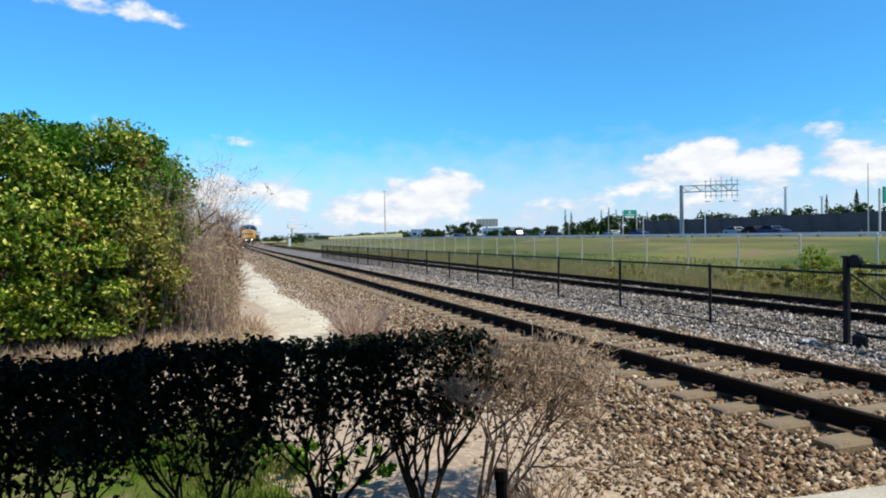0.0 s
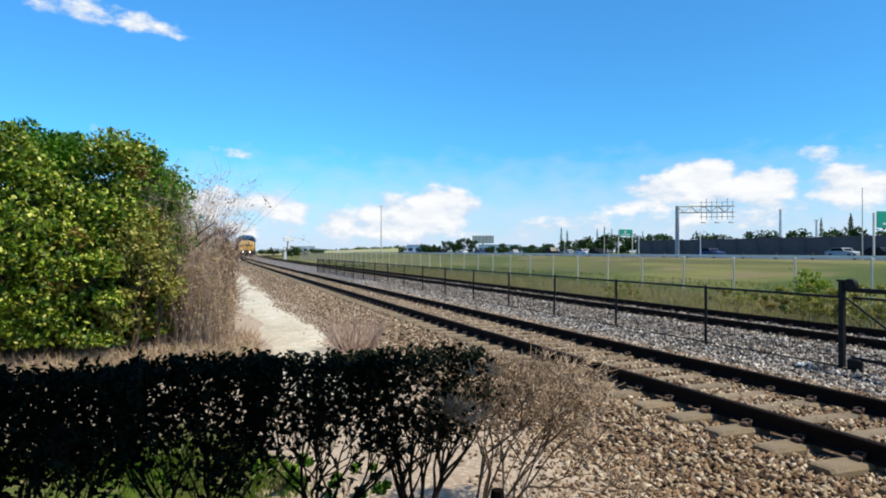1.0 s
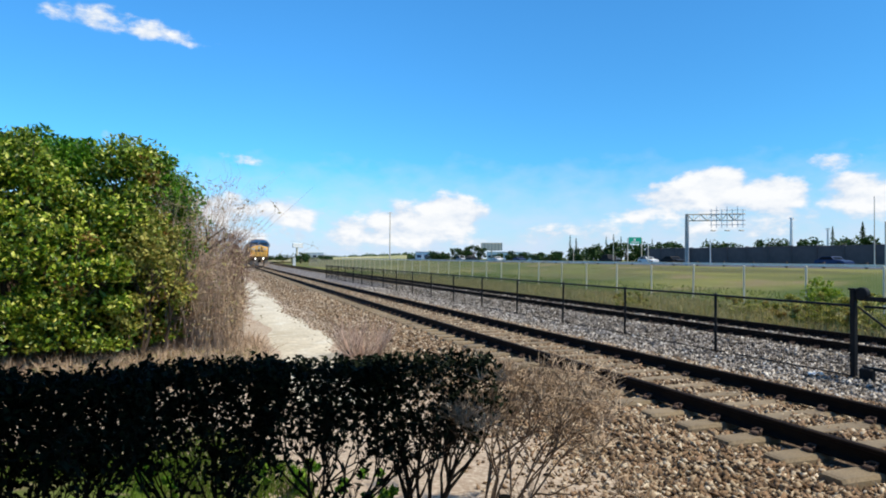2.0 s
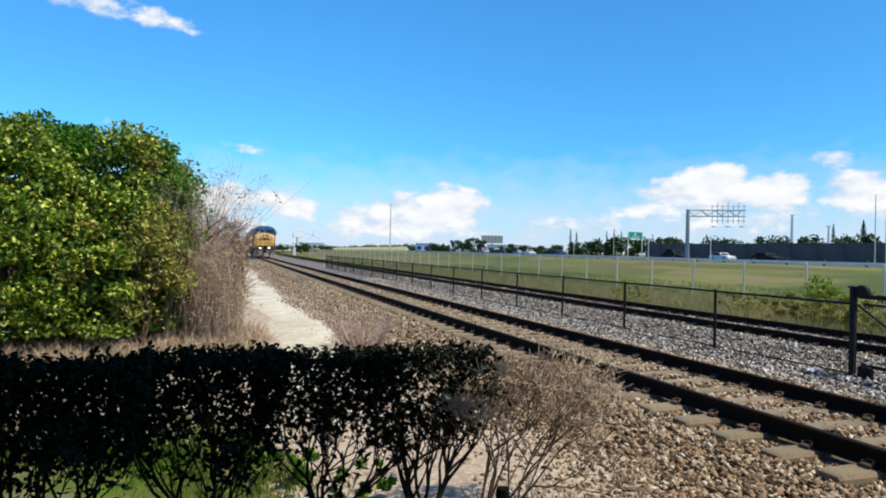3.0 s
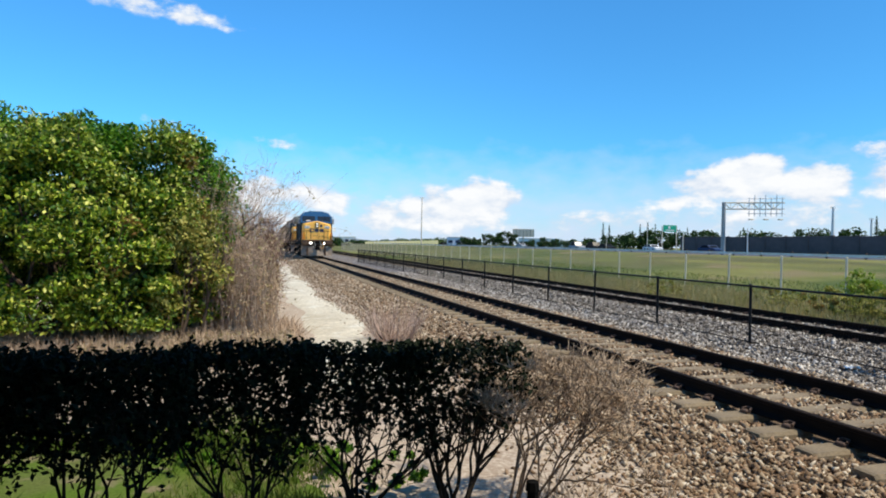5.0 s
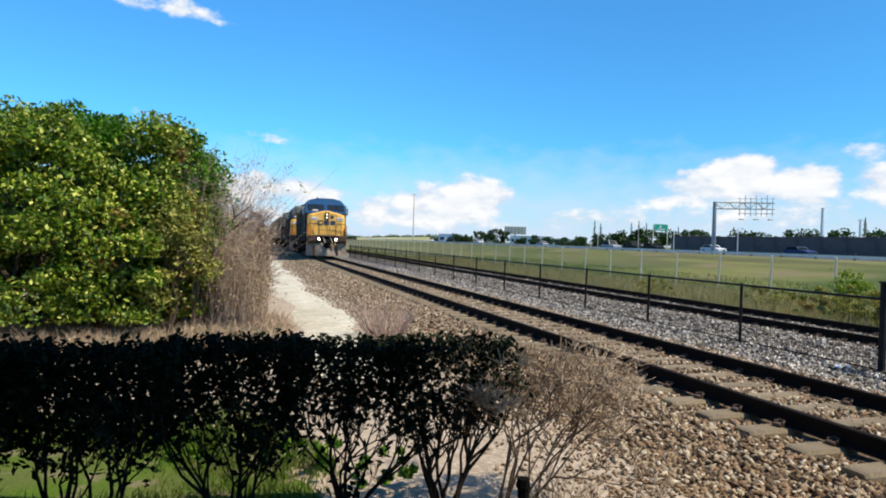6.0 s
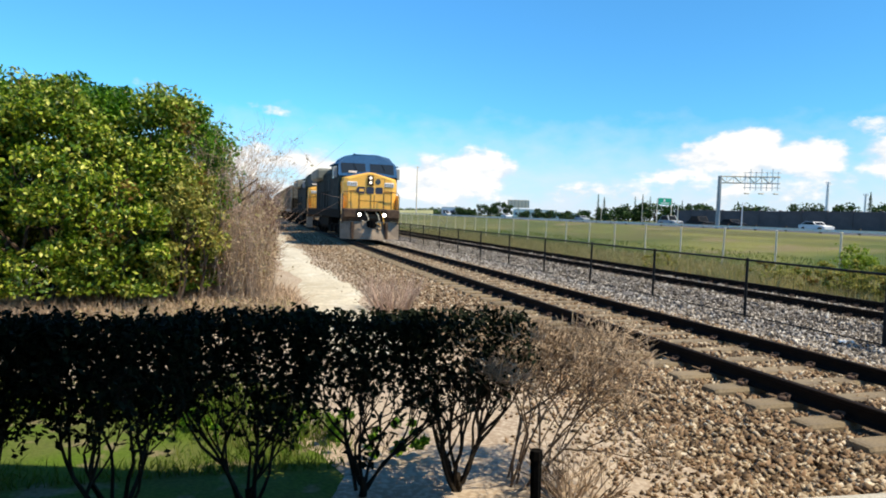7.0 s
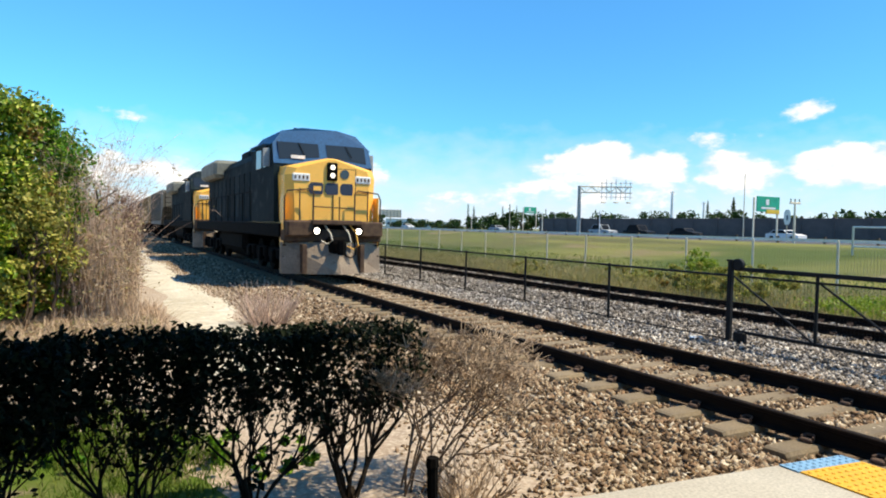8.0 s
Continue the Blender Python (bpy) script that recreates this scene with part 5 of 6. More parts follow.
def white_frame():
    """A low white pipe frame standing by the field fence."""
    g = empty("pipe_gate")
    g.location = (38.0, 22.6, 0)
    for z in (2.25, 1.15):
        s = Soup()
        s.tube([(0, 0, z), (0, -8.6, z)], 0.06, 6)
        part("rail", s, M_WHITE, g)
    for k in (0.0, 1.0):
        s = Soup()
        s.tube([(0, -8.6 * k, 0.1), (0, -8.6 * k, 2.3)], 0.07, 6)
        part("post", s, M_GALV, g)
    return tagged(g, "pale pipe gate frame at the field edge", "gate")


white_frame()


# ---- distant trees and buildings ----
def far_tree(x, y, h, r, mat, label, seed, conifer=False, n=900, leaf=None):
    random.seed(seed)
    g = empty("tree")
    g.location = (x, y, 0.3)
    s, tips = Soup(), []
    if conifer:
        s.tube([(0, 0, 0), (0, 0, h * 0.95)], [0.18, 0.04], 6)
        c = []
        for i in range(n):
            t = random.random() ** 0.8
            rr = r * (1 - t) ** 0.8 * (0.55 + 0.45 * math.sin(t * 40) ** 2) * math.sqrt(random.random())
            a = random.uniform(0, 6.28)
            c.append((math.cos(a) * rr, math.sin(a) * rr, h * (0.12 + 0.88 * t)))
    else:
        branch(s, (0, 0, 0), (0, 0, 1), h * 0.30, 0.22, 3, tips, 3, 0.55, 0.1, 0.75, 5)
        c = []
        for i in range(16):
            a = random.uniform(0, 6.28)
            u = random.uniform(0.25, 0.92)
            q = r * random.uniform(0.3, 0.85) * math.sqrt(max(0.1, 1 - ((u - 0.5) / 0.55) ** 2))
            br = r * random.uniform(0.25, 0.45)
            for j in range(n // 16):
                v = Vector((random.gauss(0, 1), random.gauss(0, 1), random.gauss(0, 1))).normalized() * br * random.random() ** 0.4
                c.append((math.cos(a) * q + v.x, math.sin(a) * q + v.y, max(0.4, u * h + v.z * 0.8)))
    part("trunk", s, M_BARK, g)
    v, f = leaves(c, leaf or r * 0.22)
    part("crown", big_mesh("crown", v, f, mat), None, g)
    return tagged(g, label, "tree")


def bearing_tree(az, dist, top, width, mat, label, seed, conifer=False, n=900):
    """A tree by its bearing, range, height of its top over eye level as a slope, and its width."""
    a = radians(az)
    far_tree(dist * math.sin(a), 0.45 + dist * math.cos(a), 1.4 + top * dist, width / 2, mat, label, seed, conifer, n)


DG, RT = "dark green broad tree far behind the highway", "rounded green tree behind the sound wall"
for az, top, w in ((38.3, 0.026, 7), (41.7, 0.026, 10), (42.9, 0.024, 5), (45.0, 0.027, 8), (46.2, 0.028, 8), (48.3, 0.028, 9), (50.2, 0.029, 9), (51.6, 0.030, 8), (53.2, 0.026, 8), (56.5, 0.027, 9), (58.6, 0.028, 12), (61.5, 0.028, 12), (64.5, 0.028, 12)):
    bearing_tree(az, 136 / max(0.55, math.sin(radians(az))), top, w, M_FARLEAF, RT, int(az * 10), n=700)
bearing_tree(51.6, 178, 0.050, 3.8, M_FARLEAF, "dark pointed conifer behind the sound wall", 900, True, 700)
bearing_tree(49.7, 186, 0.045, 3.0, M_FARLEAF, "dark pointed conifer behind the sound wall", 901, True, 500)
for az, top, w in ((27.4, 0.009, 6), (28.9, 0.011, 7), (30.3, 0.017, 6), (31.4, 0.015, 8), (32.6, 0.021, 8), (33.6, 0.024, 8), (34.8, 0.026, 9), (36.2, 0.021, 9), (37.4, 0.024, 9), (38.6, 0.022, 8)):
    bearing_tree(az, 210, top, w, M_FARLEAF, DG, int(az * 13), n=800)
for az, top, w in ((30.0, 0.036, 2.6), (30.5, 0.032, 2.6), (33.0, 0.034, 2.4), (33.6, 0.037, 2.6), (34.2, 0.034, 2.4), (36.7, 0.030, 2.2)):
    bearing_tree(az, 215, top, w, M_FARLEAF, "tall thin dark conifer far off", int(az * 17), True, 400)
for az, top, w in ((20.2, 0.016, 5), (20.9, 0.019, 6), (21.7, 0.020, 6), (22.4, 0.017, 5), (18.4, 0.009, 7), (19.3, 0.008, 6), (25.0, 0.011, 6), (26.0, 0.009, 6), (23.8, 0.008, 5)):
    bearing_tree(az, 240, top, w, M_FARLEAF, "dark tree clump beside the highway", int(az * 19), n=900)
for k in range(16):
    az = 9.2 + k * 0.52
    bearing_tree(az, 420, -0.001 + 0.008 * (k / 15) + 0.001 * math.sin(k * 2.1), 11, M_PALE, "pale green distant tree line", 300 + k, n=500)
for az, top, w, d in ((4.6, 0.000, 6, 260), (5.4, 0.004, 5, 230), (6.9, 0.004, 6, 170), (7.6, 0.000, 5, 200), (8.9, 0.002, 7, 260), (3.4, 0.000, 7, 300), (2.2, 0.000, 7, 300)):
    bearing_tree(az, d, top, w, M_FARLEAF, "dark green roadside tree far down the line", int(az * 23), n=600)


def embankment():
    """A grassed bank far off that carries the road over the line."""
    s = Soup()
    prof = []
    for k in range(15):
        az = radians(4.0 + k * 0.85)
        prof.append(az)
    vs, fs = [], []
    for i, az in enumerate(prof):
        h = 1.1 + 1.9 * (i / 14) ** 1.2
        for d, z in ((250, 0.2), (275, h), (300, h), (340, 0.2)):
            vs.append((d * math.sin(az), d * math.cos(az), z))
    for i in range(14):
        for k in range(3):
            q = i * 4 + k
            fs.append((q, q + 4, q + 5, q + 1))
    s.add(vs, fs)
    ob = part("bank", s, material("bank_grass", (0.38, 0.35, 0.19), (0.30, 0.30, 0.14), 0.95, 0, 0.05, 2, 0.1), None)
    return tagged(ob, "distant pale grass bank of the highway", "bank", kind="structure")


embankment()


def building(az, dist, w, d, h, mat, name, label, roof_extra=0.4, cols=5):
    g = empty(name)
    a = radians(az)
    g.location = (dist * math.sin(a), dist * math.cos(a), 0.3)
    g.rotation_euler = (0, 0, -a)
    s = Soup()
    s.box(0, 0, h / 2, w, d, h, 0.05)
    part("wall", s, mat, g)
    s = Soup()
    s.box(0, 0, h + 0.15, w + roof_extra, d + roof_extra, 0.3, 0.05)
    part("roof", s, M_WHITE, g)
    win = Soup()
    win.box(0, 0, 0, w / cols * 0.6, 0.12, 1.3, 0.02)
    me = win.mesh("window", M_DARKMARK)
    for k in range(cols):
        o = part("window", me, None, g)
        o.location = (-w / 2 + (k + 0.5) * w / cols, -d / 2 - 0.05, h * 0.55)
    return tagged(g, label, "building")


building(24.6, 330, 20, 12, 4.6, M_WHITE, "low_building", "low pale commercial building by the highway")
building(26.6, 310, 18, 12, 3.4, M_WHITE, "low_building", "low white building with a flat roof", cols=6)
building(17.6, 300, 10, 8, 4.2, M_WHITE, "low_building", "small white roofed building among trees", cols=3)
building(8.0, 330, 9, 8, 3.6, M_WHITE, "low_building", "small white building far down the line", cols=3)
building(2.8, 420, 16, 10, 5.5, M_WHITE, "low_building", "pale building far down the line")


def billboard(az, dist, w, h, z, mat, label, lattice=False, turn=0.0):
    g = empty("billboard")
    a = radians(az)
    g.location = (dist * math.sin(a), dist * math.cos(a), 0.3)
    g.rotation_euler = (0, 0, turn - a)
    s = Soup()
    s.box(0, 0, z + h / 2, w, 0.4, h, 0.06)
    part("panel", s, mat, g)
    s = Soup()
    s.tube([(0, 0.4, 0), (0, 0.4, z + h * 0.6)], 0.35, 8)
    part("post", s, M_GALV, g)
    if lattice:
        s = Soup()
        for k in range(7):
            s.box(-w / 2 + w * k / 6, -0.25, z + h / 2, 0.12, 0.06, h, 0.01)
        part("frame", s, M_WALL, g)
    return tagged(g, label, "billboard")


billboard(6.6, 240, 4.6, 1.6, 4.9, M_WHITE, "white billboard on a single post far off", turn=0.7)
billboard(23.25, 290, 9.2, 3.4, 5.0, M_GALV, "grey billboard seen from behind", True)


def signal_box():
    g = empty("signal_cabinet")
    g.location = (16.4, 148, -0.25)
    s = Soup()
    s.box(0, 0, 0.95, 0.6, 0.5, 1.9, 0.04)
    part("body", s, M_WHITE, g)
    s = Soup()
    s.box(0, 0, 1.95, 0.7, 0.6, 0.1, 0.03)
    part("roof", s, M_GALV, g)
    return tagged(g, "white trackside signal cabinet", "cabinet")


signal_box()


# ---- cars on the highway ----
def car(colour, label, kind="car"):
    g = empty(kind)
    L, W, H = (4.7, 1.85, 1.45) if kind == "car" else (5.6, 2.0, 1.9)
    prof = [(-L / 2, 0.35), (-L / 2, 0.75), (-L / 2 + 0.7, 0.92), (-L * 0.18, 0.98), (-L * 0.06, H), (L * 0.24, H), (L * 0.40, 0.98), (L / 2, 0.90), (L / 2, 0.35)]
    s = Soup()
    s.prism([(a, b) for a, b in prof], -W / 2, W / 2, axis="x")
    part("body", s, colour, g)
    s = Soup()
    s.prism([(-L * 0.15, 1.0), (-L * 0.055, H - 0.06), (L * 0.23, H - 0.06), (L * 0.36, 1.0)], -W / 2 - 0.01, W / 2 + 0.01, axis="x")
    part("window_band", s, M_CARGLASS, g)
    for nm, y0, y1 in (("windscreen", -L * 0.172, -L * 0.066), ("rear_window", L * 0.388, L * 0.25)):
        s = Soup()
        off = -0.03 if y0 < 0 else 0.03
        q = [(-W * 0.44, y0 + off, 1.0), (W * 0.44, y0 + off, 1.0), (W * 0.40, y1 + off, H - 0.05), (-W * 0.40, y1 + off, H - 0.05)]
        s.add(q + [(a, b - off * 1.6, c) for a, b, c in q], [(0, 1, 2, 3), (7, 6, 5, 4), (0, 4, 5, 1), (1, 5, 6, 2), (2, 6, 7, 3), (3, 7, 4, 0)])
        part(nm, s, M_CARGLASS, g)
    w = Soup()
    w.tube([(-0.12, 0, 0), (0.12, 0, 0)], 0.33, 14)
    me = w.mesh("wheel", M_RUBBER)
    for a in (-1, 1):
        for b in (-1, 1):
            o = part("wheel", me, None, g)
            o.location = (a * (W / 2 - 0.1), b * L * 0.31, 0.33)
    return tagged(g, label, "car", group="cars on the highway")


C_WHITE = material("car_white", (0.75, 0.75, 0.75), (0.7, 0.7, 0.7), 0.6, 0, 1, 10, 0, spec=0.15)
C_BLACK = material("car_black", (0.012, 0.012, 0.014), (0.015, 0.015, 0.016), 0.6, 0, 1, 10, 0, spec=0.15)
C_SILVER = material("car_silver", (0.4, 0.42, 0.44), (0.36, 0.38, 0.4), 0.6, 0, 1, 10, 0, spec=0.15)
C_BLUE = material("car_blue", (0.03, 0.06, 0.14), (0.03, 0.05, 0.12), 0.6, 0, 1, 10, 0, spec=0.15)


# ---- train ----
def truck(parent, y, wheels, pitch):
    """A bogie: side frames, wheels and axles."""
    b = Soup()
    span = (wheels - 1) * pitch
    for sx in (-1, 1):
        b.box(sx * 1.12, y, 0.62, 0.16, span + 1.2, 0.36, 0.05)
        for k in range(wheels):
            b.box(sx * 1.22, y - span / 2 + k * pitch, 0.53, 0.16, 0.42, 0.42, 0.05)
        for k in range(wheels - 1):
            b.tube([(sx * 1.16, y - span / 2 + (k + 0.5) * pitch, 0.3), (sx * 1.16, y - span / 2 + (k + 0.5) * pitch, 0.8)], 0.13, 8)
    b.box(0, y, 0.66, 2.4, 0.5, 0.22, 0.04)
    tr = part("bogie", b, M_UNDER, parent)
    w = Soup()
    for sx in (-1, 1):
        w.tube([(sx * 0.69, 0, 0), (sx * 0.82, 0, 0)], 0.51, 18)
        w.tube([(sx * 0.66, 0, 0), (sx * 0.69, 0, 0)], 0.54, 18)
    w.tube([(-0.7, 0, 0), (0.7, 0, 0)], 0.09, 8)
    me = w.mesh("wheelset", M_UNDER)
    for k in range(wheels):
        o = part("wheelset", me, None, tr)
        o.location = (0, y - span / 2 + k * pitch, 0.51)


def locomotive(label, roof):
    """Wide-cab diesel, nose at y = 0, facing -y, wheel treads at z = 0."""
    g = empty("locomotive")
    # frame and walkway
    s = Soup()
    s.box(0, 9.5, 1.36, 3.0, 17.7, 0.42, 0.04)
    s.box(0, 9.7, 0.85, 2.5, 5.0, 0.9, 0.2)
    part("underframe", s, M_UNDER, g, "black frame and fuel tank")
    truck(g, 4.3, 3, 1.8)
    truck(g, 15.0, 3, 1.8)
    # plow
    s = Soup()
    s.add([(-1.48, 0.45, 1.02), (1.48, 0.45, 1.02), (1.48, 0.35, 0.14), (-1.48, 0.35, 0.14), (0, -0.02, 1.02), (0, -0.42, 0.14),
           (-1.48, 0.62, 1.02), (1.48, 0.62, 1.02), (1.48, 0.62, 0.14), (-1.48, 0.62, 0.14)],
          [(0, 4, 5, 3), (4, 1, 2, 5), (6, 9, 8, 7), (0, 6, 7, 1, 4), (3, 5, 2, 8, 9), (0, 3, 9, 6), (1, 7, 8, 2)])
    part("snow_plow", s, M_PLOW, g, "dusty grey-brown plow")
    for sx in (-0.95, 0.75):
        s = Soup()
        s.box(sx, 0.06, 0.58, 0.13, 0.30, 0.80, 0.01)
        part("plow_rib", s, M_GRIME, g)
    # end sill, anticlimber
    s = Soup()
    s.box(0, 0.45, 1.22, 2.9, 0.5, 0.36, 0.04)
    s.box(-1.05, 0.25, 1.42, 0.75, 0.5, 0.46, 0.05)
    s.box(1.05, 0.25, 1.42, 0.75, 0.5, 0.46, 0.05)
    s.box(0, 0.15, 1.60, 1.5, 0.45, 0.14, 0.03)
    part("end_sill", s, M_GRIME, g, "grimy brown end beam")
    s = Soup()
    s.box(0, 0.1, 0.95, 0.5, 0.6, 0.5, 0.08)
    s.box(0, -0.30, 0.92, 0.26, 0.5, 0.34, 0.08)
    s.tube([(0, -0.45, 0.7), (0, -0.45, 1.1)], 0.13, 8)
    part("coupler", s, M_UNDER, g)
    for sx, e, mt in ((-0.35, 1.0, M_GALV), (0.20, 0.95, M_GALV), (0.42, 0.85, M_YELLOW), (0.34, 0.6, M_UNDER)):
        s = Soup()
        s.tube([(sx, 0.12, 1.55), (sx + 0.12, -0.12, 1.3), (sx + 0.16, -0.2, e + 0.1), (sx + 0.02, -0.18, e), (sx - 0.14, -0.1, e + 0.08)], 0.022, 6)
        part("air_hose", s, mt, g, "looped brake hose")
    for sx in (-0.62, 0.62):
        s = Soup()
        s.tube([(sx, -0.06, 1.36), (sx, -0.11, 1.36)], [0.12, 0.14], 16)
        dl = part("ditch_light", s, M_UNDER, g)
        s = Soup()
        s.tube([(sx, -0.10, 1.36), (sx, -0.125, 1.36)], [0.084, 0.070], 16)
        part("lens", s, M_LAMP, dl, "lit ditch lamp")
    # nose: broad, with a shallow gable and sloping cheeks
    s = Soup()
    front = [(-1.10, 1.62), (1.10, 1.62), (1.14, 2.95), (1.06, 3.14), (0.10, 3.42), (-0.10, 3.42), (-1.06, 3.14), (-1.14, 2.95)]
    back = [(-1.36, 1.62), (1.36, 1.62), (1.42, 2.95), (1.40, 3.22), (0.15, 3.52), (-0.15, 3.52), (-1.40, 3.22), (-1.42, 2.95)]
    mid = [(-1.32, 1.62), (1.32, 1.62), (1.37, 2.95), (1.30, 3.18), (0.12, 3.48), (-0.12, 3.48), (-1.30, 3.18), (-1.37, 2.95)]
    vs = [(a, 0.48, z) for a, z in front] + [(a, 0.66, z) for a, z in mid] + [(a, 2.05, z) for a, z in back]
    fs = [tuple(range(8)), tuple(range(23, 15, -1))]
    for r in range(2):
        for i in range(8):
            j = (i + 1) % 8
            fs.append((r * 8 + i, r * 8 + 8 + i, r * 8 + 8 + j, r * 8 + j))
    s.add(vs, fs)
    nose = part("nose", s, M_YELLOW, g, "yellow painted nose")
    s = Soup()
    s.box(0.36, 0.47, 2.42, 0.66, 0.03, 1.5, 0.01)
    part("nose_door", s, M_YELLOW, nose)
    s = Soup()
    for a, b, c, d in ((0.36, 3.17, 0.70, 0.02), (0.02, 2.42, 0.02, 1.52), (0.70, 2.42, 0.02, 1.52), (-0.55, 2.05, 0.02, 0.8), (-0.80, 2.50, 0.5, 0.02), (0.90, 2.50, 0.4, 0.02)):
        s.box(a, 0.462, b, c, 0.012, d)
    part("panel_seams", s, M_GRIME, nose)
    s = Soup()
    s.tube([(0.36, 0.47, 3.02), (0.36, 0.44, 3.02)], 0.14, 14)
    part("porthole", s, M_GLASS, nose)
    s = Soup()
    s.box(-0.02, 0.45, 3.08, 0.30, 0.10, 0.52, 0.02)
    hl = part("headlight_box", s, M_UNDER, nose)
    for z in (3.20, 2.97):
        s = Soup()
        s.tube([(-0.02, 0.41, z), (-0.02, 0.385, z)], [0.078, 0.066], 16)
        part("headlight", s, M_LAMPMAIN, hl, "lit headlight")
    for sx in (-1, 1):
        s = Soup()
        s.box(sx * 0.93, 0.50, 2.88, 0.50, 0.10, 0.22, 0.02)
        nb = part("number_board", s, M_WHITE, nose, "white number panel with dark bars")
        for k in range(4):
            s = Soup()
            s.box(sx * 0.93 - 0.17 + k * 0.115, 0.445, 2.88, 0.05, 0.012, 0.09)
            part("bar", s, M_GRIME, nb)
    # plain emblem: three dark blocks, the first with a pale core
    for ex, ew in ((-0.50, 0.46), (-0.03, 0.43), (0.42, 0.43)):
        s = Soup()
        s.prism([(ex - ew * 0.46, 2.50), (ex - ew * 0.30, 2.41), (ex + ew * 0.40, 2.41), (ex + ew * 0.46, 2.47), (ex + ew * 0.46, 2.69), (ex + ew * 0.40, 2.75), (ex - ew * 0.30, 2.75), (ex - ew * 0.46, 2.66)], 0.452, 0.476)
        em = part("emblem_block", s, M_DARKMARK, nose, "plain dark blue emblem block")
        if ex < -0.2:
            s = Soup()
            s.box(ex + 0.04, 0.446, 2.58, ew * 0.50, 0.012, 0.13)
            part("core", s, M_YELLOW, em, "yellow core")
    # front handrails and steps
    rails = [([(sx * 1.42, 0.35, 0.95), (sx * 1.44, 0.30, 2.30), (sx * 1.36, 0.30, 2.48), (sx * 0.72, 0.28, 2.55), (sx * 0.62, 0.28, 2.45), (sx * 0.62, 0.28, 1.66)], 0.022) for sx in (-1, 1)]
    rails += [([(sx * 1.02, 0.26, 1.60), (sx * 1.02, 0.26, 2.55)], 0.02) for sx in (-1, 1)]
    rails += [([(-0.62, 0.28, 2.05), (0.62, 0.26, 2.02)], 0.018), ([(0.15, 0.26, 1.66), (0.15, 0.26, 2.35)], 0.02)]
    for pts, r in rails:
        s = Soup()
        s.tube(pts, r, 6)
        part("handrail", s, M_GRIME, g)
    for sx in (-1, 1):
        s = Soup()
        s.box(sx * 1.42, 0.62, 1.62, 0.035, 0.42, 1.5, 0.01)
        part("step_guard", s, M_YELLOW, g, "yellow step guard")
        s = Soup()
        for k in range(3):
            s.box(sx * 1.30, 0.55, 0.62 + 0.32 * k, 0.30, 0.35, 0.04, 0.01)
        part("step", s, M_UNDER, g)
    # cab
    s = Soup()
    c0 = [(-1.50, 1.58), (1.50, 1.58), (1.52, 3.30), (1.50, 3.90), (1.16, 4.33), (0.55, 4.46), (-0.55, 4.46), (-1.16, 4.33), (-1.50, 3.90), (-1.52, 3.30)]
    vs = [(a, 1.30 + (0.55 if z > 4.2 else 0.28 if z > 3.6 else 0.0), z) for a, z in c0] + [(a, 4.5, z) for a, z in c0]
    m = len(c0)
    fs = [tuple(range(m)), tuple(range(2 * m - 1, m - 1, -1))] + [(i, m + i, m + (i + 1) % m, (i + 1) % m) for i in range(m)]
    s.add(vs, fs)
    # cab body takes the near-black colour that stands for its shaded sides
    cab = part("cab", s, M_HOOD, g, "cab sides in near-black blue to look shaded")
    # roof shell and front in the sunlit blue, a little proud of the body
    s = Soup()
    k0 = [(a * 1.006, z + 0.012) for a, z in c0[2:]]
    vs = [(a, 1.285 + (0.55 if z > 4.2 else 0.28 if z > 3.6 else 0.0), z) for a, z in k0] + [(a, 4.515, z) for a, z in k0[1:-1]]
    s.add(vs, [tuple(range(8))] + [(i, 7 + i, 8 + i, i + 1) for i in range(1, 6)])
    part("cab_roof", s, roof, cab, "cab roof and brow in brighter blue to look sunlit" if roof == M_BLUE else "dark cab roof")
    for x0, x1 in ((-1.36, -0.12), (0.12, 1.36)):
        s = Soup()
        zlo0 = 3.56 if abs(x0) < abs(x1) else 3.44
        zlo1 = 3.44 if abs(x0) < abs(x1) else 3.56

        def yy(z):
            return 1.285 + 0.30 * (z - 3.3) / 0.65
        s.add([(x0, yy(zlo0) - 0.015, zlo0), (x1, yy(zlo1) - 0.015, zlo1), (x1, yy(3.98) - 0.02, 3.98), (x0, yy(3.98) - 0.02, 3.98),
               (x0, yy(zlo0) + 0.02, zlo0), (x1, yy(zlo1) + 0.02, zlo1), (x1, yy(3.98) + 0.02, 3.98), (x0, yy(3.98) + 0.02, 3.98)],
              [(0, 1, 2, 3), (7, 6, 5, 4), (0, 4, 5, 1), (1, 5, 6, 2), (2, 6, 7, 3), (3, 7, 4, 0)])
        wd = part("windscreen", s, M_GLASS, cab)
        s = Soup()
        s.tube([((x0 + x1) / 2, yy(3.98) - 0.05, 3.98), ((x0 + x1) / 2 + 0.15, yy(3.6) - 0.05, 3.62)], 0.012, 4)
        part("wiper", s, M_UNDER, wd)
    s = Soup()
    s.box(-0.8, 1.33, 3.53, 0.42, 0.02, 0.10)
    part("sun_card", s, M_WHITE, cab)
    for sx in (-1, 1):
        for y0 in (2.3, 3.3):
            s = Soup()
            s.box(sx * 1.515, y0, 3.55, 0.04, 0.75, 0.62, 0.02)
            part("side_window", s, M_GLASS, cab)
        s = Soup()
        s.box(sx * 1.64, 1.75, 3.50, 0.22, 0.05, 0.55, 0.02)
        part("mirror", s, M_ROOF, cab, "pale side mirror")
        s = Soup()
        s.box(sx * 1.60, 2.9, 3.92, 0.20, 1.9, 0.05, 0.01)
        part("awning", s, roof, cab)
